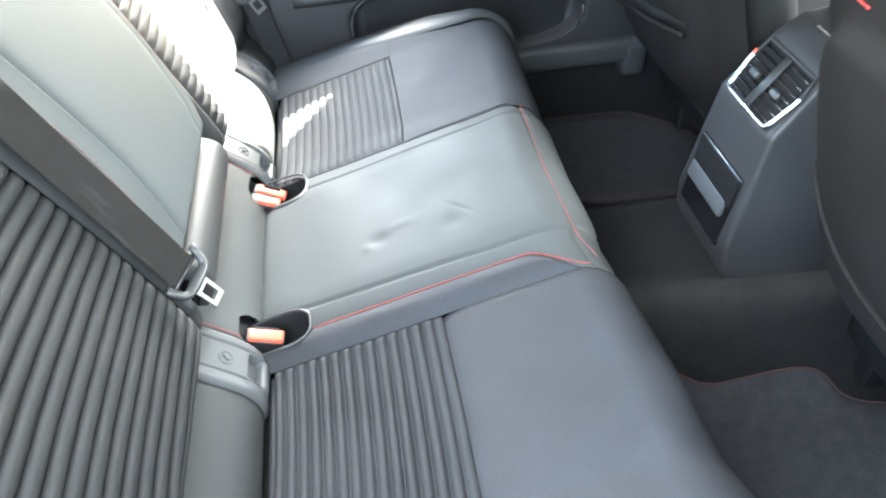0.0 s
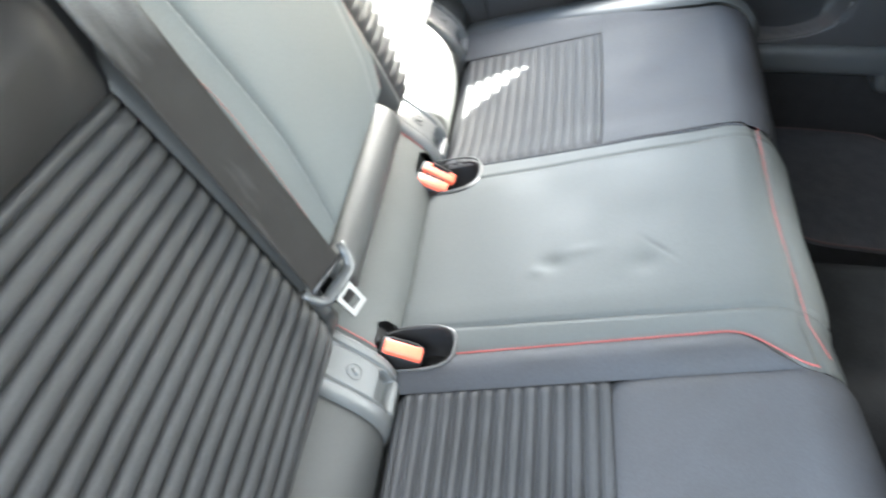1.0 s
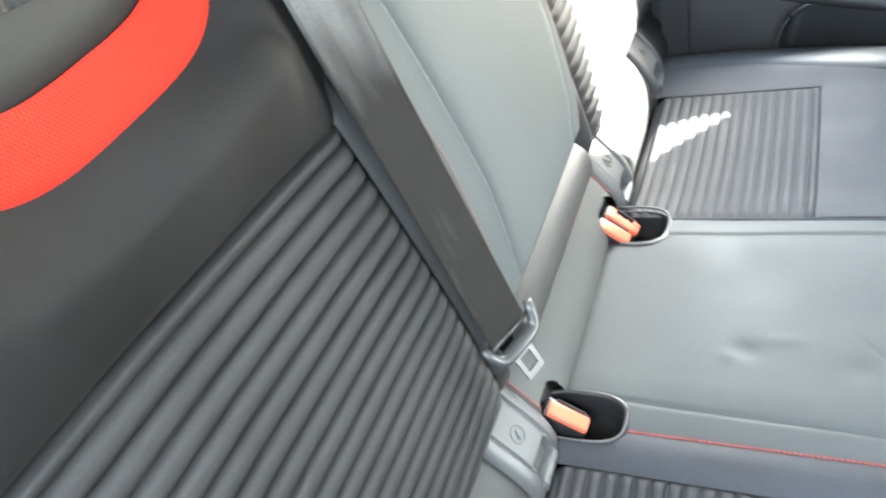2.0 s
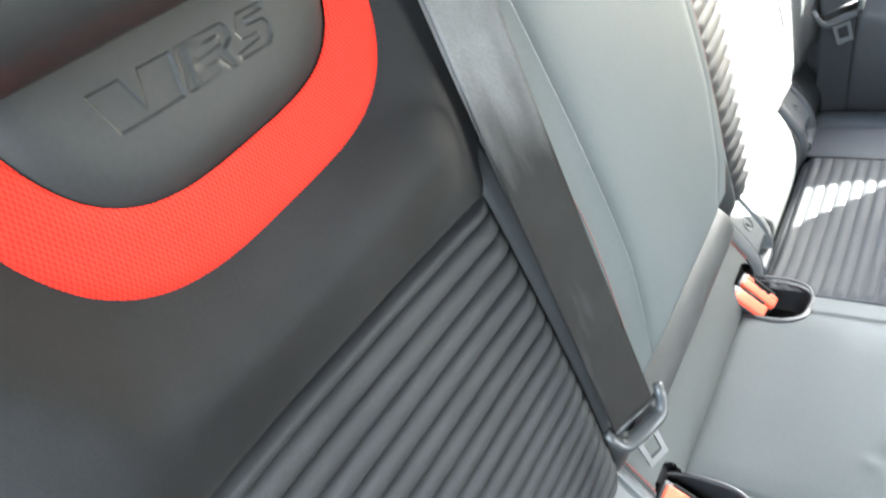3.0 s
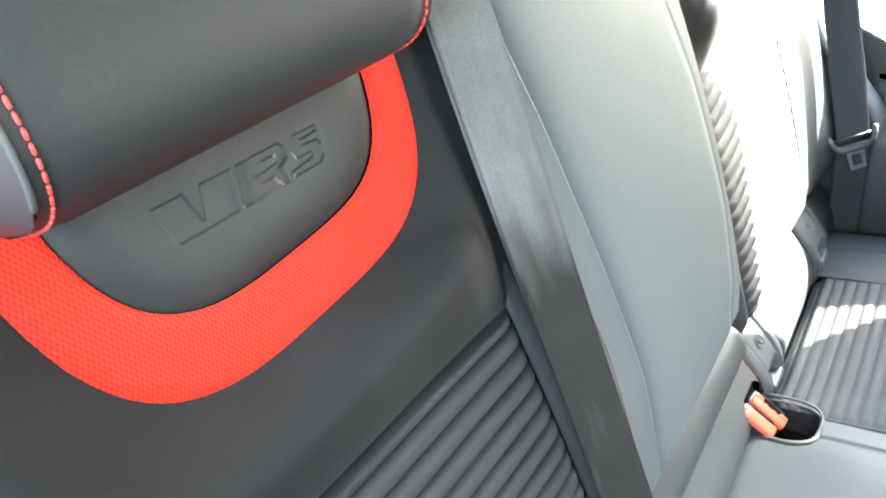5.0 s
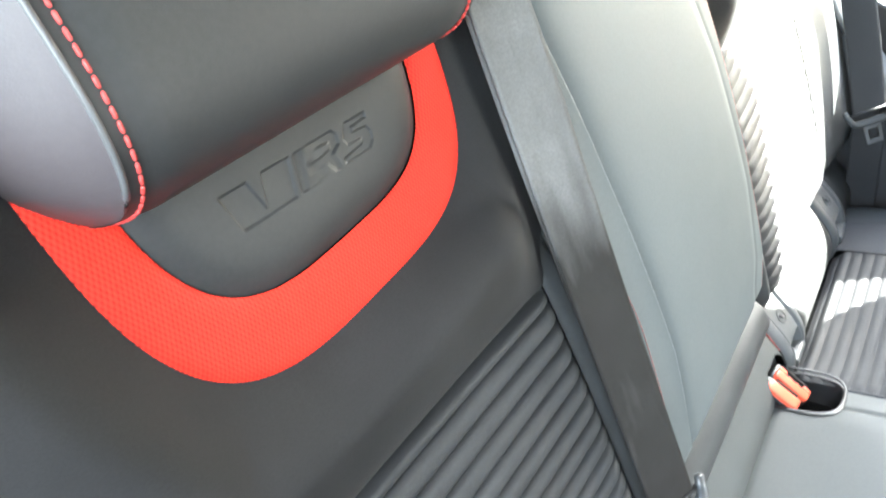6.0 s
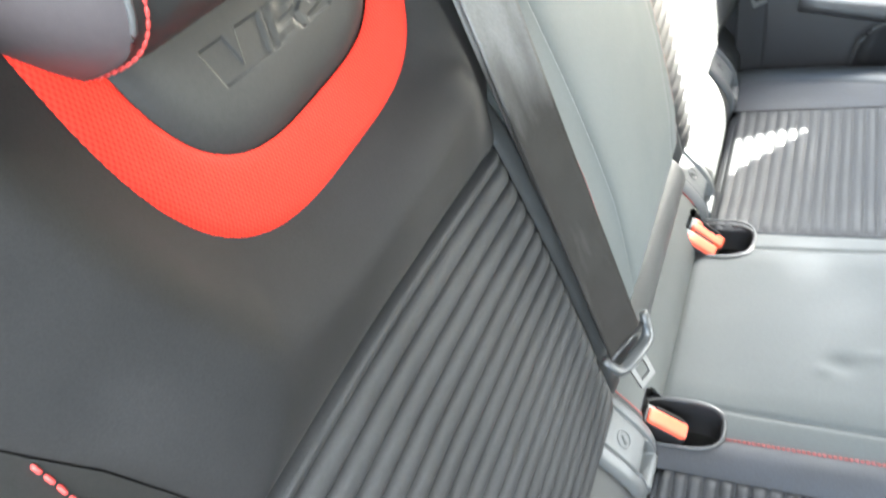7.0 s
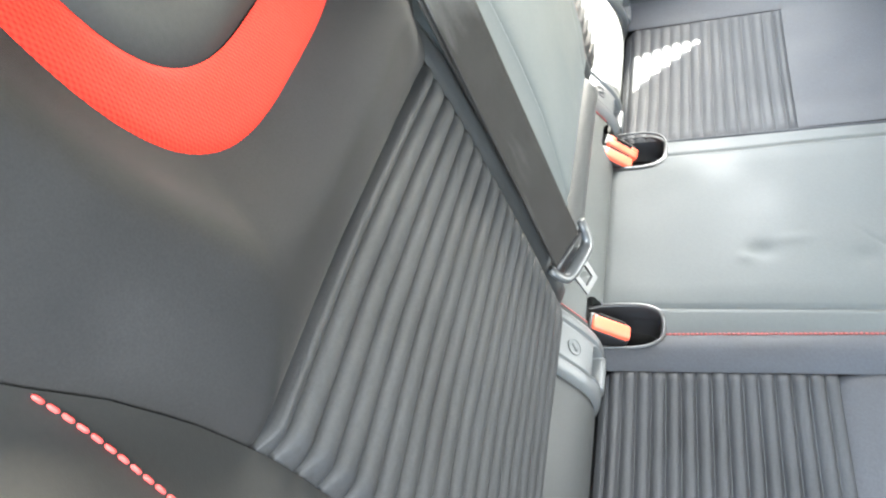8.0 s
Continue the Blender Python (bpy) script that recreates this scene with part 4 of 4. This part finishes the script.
# unseen door leaf, added and angled to keep light off the near backrest
slab("door_near", [(0.0, 0.14), (1.0, 0.14), (1.0, 0.70), (0.82, 1.20), (0.0, 1.21)], "y", 0.0, -0.07, TRIM, "unseen dark door leaf added to block light at the doorway")
bpy.data.objects["door_near"].matrix_world = pose(0.86, -0.78, 0, 0, 0, -140)
slab("wall_rear", [(-0.70, 0.02), (0.70, 0.02), (0.70, 0.78), (-0.70, 0.78)], "x", -0.95, -0.99, TRIM, "dark inner face of the tailgate")
slab("shelf", [(-0.93, -0.69), (-0.36, -0.69), (-0.36, 0.69), (-0.93, 0.69)], "z", 0.77, 0.80, TRIM, "black parcel shelf behind the rear seats")
slab("wall_front", [(-0.70, 0.02), (0.70, 0.02), (0.70, 0.74), (-0.70, 0.74)], "x", 2.11, 2.15, TRIM, "dark bulkhead under the dashboard")
slab("dashboard", [(1.70, 0.40), (2.11, 0.30), (2.11, 0.76), (1.80, 0.76), (1.66, 0.70)], "y", -0.68, 0.68, TRIM, "black soft-touch dashboard", bevel=0.03)


# far door lining
def door_lining():
    thing = empty("door_lining", (0.4, 0.69, 0.2), "dark plastic lining of a closed car door with a pocket", "door lining")

    def skin(s, t):
        x, z = 0.02 + 0.86 * s, 0.235 + 0.315 * t
        bulge = 0.050 + 0.018 * math.sin(math.pi * t)
        # the pocket recess
        d = abs((x - 0.46) / 0.245) ** 3 + abs((z - 0.36) / 0.085) ** 3
        bulge -= 0.040 * smooth_step(1.15, 0.85, d)
        edge = min(s, 1 - s)
        bulge *= smooth_step(0, 0.03, edge) * smooth_step(0.54, 0.46, z)
        return Vector((x, SIDE_A - bulge, z))

    to_object("panel", *flipped(sheet(skin, 120, 70)), TRIM, thing, "dark grained plastic panel")
    rim = []
    for i in range(61):
        a = 2 * math.pi * i / 60
        c, d = math.cos(a), math.sin(a)
        rim.append(Vector((0.46 + 0.25 * math.copysign(abs(c) ** (2 / 3), c), SIDE_A - 0.066, 0.36 + 0.088 * math.copysign(abs(d) ** (2 / 3), d))))
    to_object("pocket_rim", *tube(rim, 0.004, 8), TRIM, thing)

    def grille(s, t):
        x, z = 0.24 + 0.44 * s, 0.285 + 0.15 * t
        return Vector((x, SIDE_A - 0.030, z))

    to_object("pocket_floor", *flipped(sheet(grille, 8, 8)), DARK, thing, "black pocket inside the door")
    arm = [Vector((0.10 + 0.62 * i / 20, SIDE_A - 0.075, 0.440 + 0.012 * math.sin(i / 20 * 3))) for i in range(21)]
    to_object("armrest", *tube(arm, [0.012 + 0.016 * math.sin(math.pi * min(1, 0.15 + i / 24)) for i in range(21)], 14, 0.7), TRIM, thing, "padded door armrest")
    hold(thing)


door_lining()


def sill(name, side):
    bm = box((1.10, 0.070, 0.062), (0.30, side * 0.664, 0.236), 0.024, segs=5)
    thing = part(name, bm, GUIDE)
    cap = box((0.060, 0.066, 0.090), (0.840, side * 0.660, 0.214), 0.022, segs=5)
    part("end_cap", cap, GUIDE, thing, "rounded end cap of the sill trim")
    tagged(thing, "grey-blue plastic sill trim along the door opening", "sill trim", "door sills")


for side in (-1, 1):
    slab("sill_carpet", [(-0.30, 0.03), (1.60, 0.03), (1.60, 0.215), (-0.30, 0.215)], "y", side * 0.675, side * 0.70, CARPET, "black carpet up the side of the footwell", bevel=0.01)
sill("sill_trim", 1)
sill("sill_trim", -1)


# far pillar lining beside the seat
def pillar_lining(side):
    def fn(s, t):
        z = 0.22 + 0.95 * t
        x = curve_at([(0.2, 0.25), (0.335, 0.180), (0.426, 0.100), (0.52, 0.02), (0.6, -0.08), (0.75, -0.20), (1.2, -0.46)], z)
        a = s * math.pi / 2
        return Vector((-0.32 + (x + 0.32) * math.sin(a), side * (SIDE_A - 0.030 * math.cos(a) - 0.012), z))
    d = sheet(fn, 20, 30)
    ob = to_object("pillar_lining", *(d if side > 0 else flipped(d)), TRIM)
    tagged(ob, "smooth dark plastic lining of the wheel arch and rear pillar", "pillar lining", "rear pillar linings")


pillar_lining(1)


def door_seal():
    """A pale strip put in for the light along the pillar's rounded edge."""
    def fn(s, t):
        z = 0.255 + 0.62 * t
        a = curve_at([(0.25, 0.125), (0.314, 0.101), (0.419, 0.062), (0.52, -0.01), (0.6, -0.09), (0.9, -0.30)], z)
        b = curve_at([(0.25, 0.255), (0.335, 0.187), (0.426, 0.109), (0.52, 0.035), (0.6, -0.05), (0.9, -0.26)], z)
        return Vector((a + (b - a) * s, 0.646 + 0.030 * (2 * s - 1) ** 2, z))
    ob = to_object("door_seal", *sheet(fn, 14, 40), PLASTIC)
    tagged(ob, "smooth grey strip standing for the light on the pillar edge", "door seal")


door_seal()
pillar_lining(-1)


# ---- centre console ----
def console():
    thing = empty("centre_console", (0.9, 0.01, 0.22), "dark grey plastic centre console with rear air vents on the tunnel", "centre console")
    prof = [(0.728, 0.225), (0.722, 0.285), (0.752, 0.470), (0.815, 0.553), (0.850, 0.578), (0.95, 0.590), (1.30, 0.575), (1.30, 0.12)]
    half = [0.098, 0.090, 0.080, 0.074, 0.072, 0.072, 0.075, 0.10]
    bm = bmesh.new()
    cy = 0.012
    L = [bm.verts.new((x, cy - h, z)) for (x, z), h in zip(prof, half)]
    R = [bm.verts.new((x, cy + h, z)) for (x, z), h in zip(prof, half)]
    bm.faces.new(L)
    bm.faces.new(list(reversed(R)))
    for i in range(len(prof)):
        k = (i + 1) % len(prof)
        bm.faces.new((L[k], L[i], R[i], R[k]))
    bmesh.ops.recalc_face_normals(bm, faces=bm.faces)
    bmesh.ops.bevel(bm, geom=bm.edges[:], offset=0.010, segments=4, profile=0.6, affect="EDGES", clamp_overlap=True)
    part("body", bm, TRIM, thing, "grained dark grey plastic housing")

    # vent on the slanted face
    a, b = Vector((0.752, 0, 0.470)), Vector((0.815, 0, 0.553))
    run = (b - a).normalized()
    out = Vector((-run.z, 0, run.x))

    def V(y, r, o=0.0):
        return a + run * r + out * o + ACROSS * (cy + y)

    vent = to_object("vent", *flipped(sheet(lambda s, t: V((s * 2 - 1) * 0.060, 0.008 + 0.082 * t, 0.0015), 6, 6)), MATT, thing, "rear air vent with black louvres")
    lower = [V(y, r, 0.003) for y, r in ((-0.066, 0.062), (-0.066, 0.052), (-0.058, 0.006), (0.058, 0.006), (0.066, 0.052), (0.066, 0.062))]
    line = []
    for p, q in zip(lower, lower[1:]):
        line += [p.lerp(q, k / 8) for k in range(8)]
    to_object("chrome_frame", *tube(line, 0.0046, 8, 0.8), SATIN, vent, "polished chrome lower edge")
    to_object("top_frame", *tube([V(-0.066, 0.060, 0.002), V(-0.060, 0.092, 0.002), V(0.060, 0.092, 0.002), V(0.066, 0.060, 0.002)], 0.0036, 8, 0.8), TRIM, vent)
    for i in range(7):
        r = 0.014 + 0.0115 * i
        to_object("louvre", *tube([V(-0.058, r, 0.003), V(0.058, r, 0.003)], 0.0030, 8, 0.30), GLOSS, vent)
    to_object("divider", *tube([V(0.0, 0.010, 0.006), V(0.0, 0.088, 0.006)], 0.0080, 10, 0.35), GUIDE, vent, "grey divider bar")
    for y in (-0.030, 0.030):
        bm = box((0.012, 0.020, 0.010), (0, 0, 0), 0.0045, segs=4)
        m = Matrix((run, ACROSS, out)).transposed().to_4x4()
        bmesh.ops.transform(bm, matrix=Matrix.Translation(V(y, 0.045, 0.007)) @ m, verts=bm.verts)
        part("slider", bm, GUIDE, vent, "rounded grey slider tab")

    bm = box((0.010, 0.005, 0.005), (0, 0, 0), 0.0015)
    bmesh.ops.transform(bm, matrix=Matrix.Translation(V(0.066, 0.064, 0.004)) @ m, verts=bm.verts)
    part("indicator", bm, BUTTON, vent, "small orange mark")

    # drawer below
    fa, fb = Vector((0.724, 0, 0.268)), Vector((0.744, 0, 0.420))
    fr = (fb - fa).normalized()
    fo = Vector((-fr.z, 0, fr.x))

    def D(y, r, o=0.0):
        return fa + fr * r + fo * o + ACROSS * (cy + y)

    m = Matrix((ACROSS, fr, ACROSS.cross(fr))).transposed().to_4x4()
    bm = box((0.135, 0.125, 0.010), (0, 0, 0), 0.004)
    bmesh.ops.transform(bm, matrix=Matrix.Translation(D(0, 0.064, 0.001)) @ m, verts=bm.verts)
    drawer = part("drawer", bm, GLOSS, thing, "gloss black drawer front")
    bm = box((0.118, 0.030, 0.010), (0, 0, 0), 0.004)
    bmesh.ops.transform(bm, matrix=Matrix.Translation(D(0.004, 0.064, 0.005)) @ m @ Matrix.Rotation(radians(9), 4, "X"), verts=bm.verts)
    part("grip", bm, PLASTIC, drawer, "silver grip strip")
    bm = box((0.128, 0.052, 0.004), (0, 0, 0), 0.0018)
    bmesh.ops.transform(bm, matrix=Matrix.Translation(D(0.0, 0.098, 0.0055)) @ m, verts=bm.verts)
    part("recess_panel", bm, MATT, drawer, "matt black panel above the grip")
    line = [Vector((0.842, cy + 0.020, 0.577)), Vector((0.842, cy - 0.056, 0.577))]
    bm = box((0.34, 0.135, 0.055), (1.045, cy, 0.607), 0.018, Matrix.Rotation(radians(-2), 4, "Y"), 4)
    lid = part("armrest_lid", bm, LEATHER_SIDE, thing, "padded black leather armrest lid")
    for o in (-0.05, 0.05):
        to_object("stitching", *stitches([Vector((0.89, cy + o, 0.630)), Vector((1.20, cy + o, 0.641))], 0.005, 0.002, 0.001), THREAD, lid)
    to_object("trim_strip", *tube(line, 0.004, 8, 0.6), CHROME, thing)
    hold(thing)


console()


# ---- front seats ----
def front_seat(side, label):
    thing = empty("front_seat", (0.95, side * 0.37, FLOOR), label, "car seat", "front seats")

    def shell(s, t):
        # rear shell of the backrest: s across, t upwards
        z = (0.345 + 0.655 * t) if side < 0 else (0.30 + 0.70 * t)
        x = 0.800 - 0.36 * (z - 0.30) + 0.05 * t * t
        f = s * 2 - 1
        w = (0.260 - 0.02 * t ** 3) * (0.80 + 0.20 * smooth_step(-0.02, 0.10, t) ** 0.5)
        wrap = abs(f) ** 3.2
        pocket = 0.016 * smooth_step(1.15, 0.8, (f / 0.75) ** 4 + ((z - 0.55) / 0.19) ** 4)
        edge = 0.03 * (1 - smooth_step(0, 0.07, t))
        top = 0.05 * smooth_step(0.93, 1.0, t)
        return Vector((x + 0.065 * wrap - pocket + edge + top, side * ((0.390 if side < 0 else 0.378) + (w if side < 0 else w + 0.012) * math.copysign(abs(f) ** 0.9, f)), z))

    d = sheet(shell, 50, 60)
    to_object("back_shell", *d, SHELL, thing, "dark grey seat back with a map pocket")
    rim = [shell(0.12 + 0.76 * i / 30, 0.15 + 0.14 * abs(i / 15 - 1) ** 2.5) + Vector((-0.002, 0, 0)) for i in range(31)]
    if side < 0:
        to_object("pocket_edge", *tube(rim, 0.004, 8), SHELL, thing, "piped edge of the map pocket")
    else:
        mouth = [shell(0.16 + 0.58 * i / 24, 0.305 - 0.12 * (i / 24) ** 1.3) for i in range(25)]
        # flattened matt black tube stands in for the shade inside the pocket
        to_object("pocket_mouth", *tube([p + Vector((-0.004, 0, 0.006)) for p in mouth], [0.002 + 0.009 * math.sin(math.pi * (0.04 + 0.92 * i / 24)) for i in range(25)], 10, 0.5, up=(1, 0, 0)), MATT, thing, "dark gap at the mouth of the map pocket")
        to_object("pocket_edge", *tube([p + Vector((-0.006, 0, -0.010)) for p in mouth], 0.0055, 10), SHELL, thing, "padded edge of the map pocket")
    bm = box((0.12, 0.47, 0.66), (0.80, side * 0.385, 0.66), 0.05, Matrix.Rotation(radians(-18), 4, "Y"), 5)
    part("backrest", bm, FABRIC, thing)
    bm = box((0.50, 0.44, 0.15), (1.08, side * 0.385, 0.36), 0.05, Matrix.Rotation(radians(-6), 4, "Y"), 5)
    part("seat_cushion", bm, FABRIC, thing)
    # matt black block put in for the shade under the seat
    bm = box((0.44, 0.40, 0.13), (1.10, side * 0.385, 0.25), 0.02)
    part("seat_pan", bm, MATT, thing, "matt black block standing for the dark space under the seat")
    bm = box((0.10, 0.24, 0.20), (0.625, side * 0.385, 1.09), 0.035, Matrix.Rotation(radians(-14), 4, "Y"), 5)
    part("head_restraint", bm, LEATHER, thing)
    rim = [shell(0.999, 0.30 - 0.30 * i / 16) for i in range(17)] + [shell(1 - i / 20, 0.0) for i in range(1, 21)] + [shell(0.001, 0.30 * i / 16) for i in range(1, 17)]
    if side < 0:
        to_object("shell_edge", *tube([p + Vector((0.002, 0, 0)) for p in rim], 0.0045, 8), PLASTIC, thing, "pale grey edge along the seat back")
    trim = [Vector((0.86 + 0.38 * i / 20, side * 0.155, 0.33 - 0.06 * math.sin(i / 20 * 1.6))) for i in range(21)]
    to_object("side_trim", *tube(trim, [0.012 + 0.02 * i / 20 for i in range(21)], 10, 1.4), TRIM, thing, "grey plastic side trim")
    for o in (-0.19, 0.19):
        bm = box((0.56, 0.04, 0.07), (1.22, side * 0.385 + o, floor_height(1.1, side * 0.385 + o) + 0.030), 0.008)
        rail = part("rail", bm, DARK, thing, "black seat rail")
        bm = box((0.05, 0.05, 0.20), (0.985, side * 0.385 + o, 0.20), 0.008)
        part("rail_bracket", bm, DARK, thing)
    if side < 0:
        line = [shell(0.22 + 0.10 * i / 20, 0.643) + Vector((-0.0015, 0, 0)) for i in range(21)]
        to_object("stitching", *stitches(line, 0.005, 0.001, 0.0016), THREAD, thing, "short red seam across the seat back")
    hold(thing)


front_seat(-1, "dark grey front car seat seen from behind, with red stitching")
front_seat(1, "dark grey front car seat seen from behind, with a map pocket")


# ---- floor mats ----
def floor_mat(outline, label):
    n = len(outline)
    cx, cy = sum(p[0] for p in outline) / n, sum(p[1] for p in outline) / n
    verts, faces = [], []
    rings = [(1.0, 0.001), (1.0, 0.009), (0.985, 0.011), (0.8, 0.010), (0.5, 0.010), (0.2, 0.010)]
    for k, h in rings:
        for x, y in outline:
            px, py = cx + (x - cx) * k, cy + (y - cy) * k
            verts.append(Vector((px, py, floor_height(px, py) + h)))
    for j in range(len(rings) - 1):
        for i in range(n):
            i2 = (i + 1) % n
            faces.append((j * n + i, j * n + i2, (j + 1) * n + i2, (j + 1) * n + i))
    faces.append(tuple((len(rings) - 1) * n + i for i in range(n)))
    thing = to_object("floor_mat", verts, faces, MAT)
    tagged(thing, label, "floor mat", "floor mats")
    edge = [Vector((x, y, floor_height(x, y) + 0.010)) for x, y in outline + outline[:1]]
    to_object("edging", *tube(edge, 0.0020, 6, cap=False), EDGING, thing, "thin red edging")


def spread(points, n=8):
    """A closed smooth outline through points."""
    out, m = [], len(points)
    for i in range(m):
        p0, p1, p2, p3 = (Vector((*points[(i + k) % m], 0)) for k in (-1, 0, 1, 2))
        for j in range(n):
            t = j / n
            q = 0.5 * ((2 * p1) + (p2 - p0) * t + (2 * p0 - 5 * p1 + 4 * p2 - p3) * t * t + (3 * p1 - p0 - 3 * p2 + p3) * t ** 3)
            out.append((q.x, q.y))
    return out


floor_mat(spread([(0.50, -0.19), (0.70, -0.185), (0.87, -0.185), (0.93, -0.23), (1.02, -0.26), (1.10, -0.32), (1.10, -0.60), (0.80, -0.62), (0.50, -0.60)]), "charcoal pile floor mat with red edging")
floor_mat(spread([(0.52, 0.40), (0.64, 0.36), (0.72, 0.335), (0.92, 0.33), (0.98, 0.40), (0.97, 0.53), (0.88, 0.64), (0.80, 0.665), (0.60, 0.665), (0.52, 0.60)]), "charcoal pile floor mat on the far footwell")


# ---- lint on the backrest ----
speck = to_object("lint", *tube([on_back(-0.5277, 0.4992, 0.0170), on_back(-0.5283, 0.5010, 0.0172)], [0.0004, 0.0006], 6), FLUFF)
tagged(speck, "tiny white speck of lint on the black fabric", "lint")
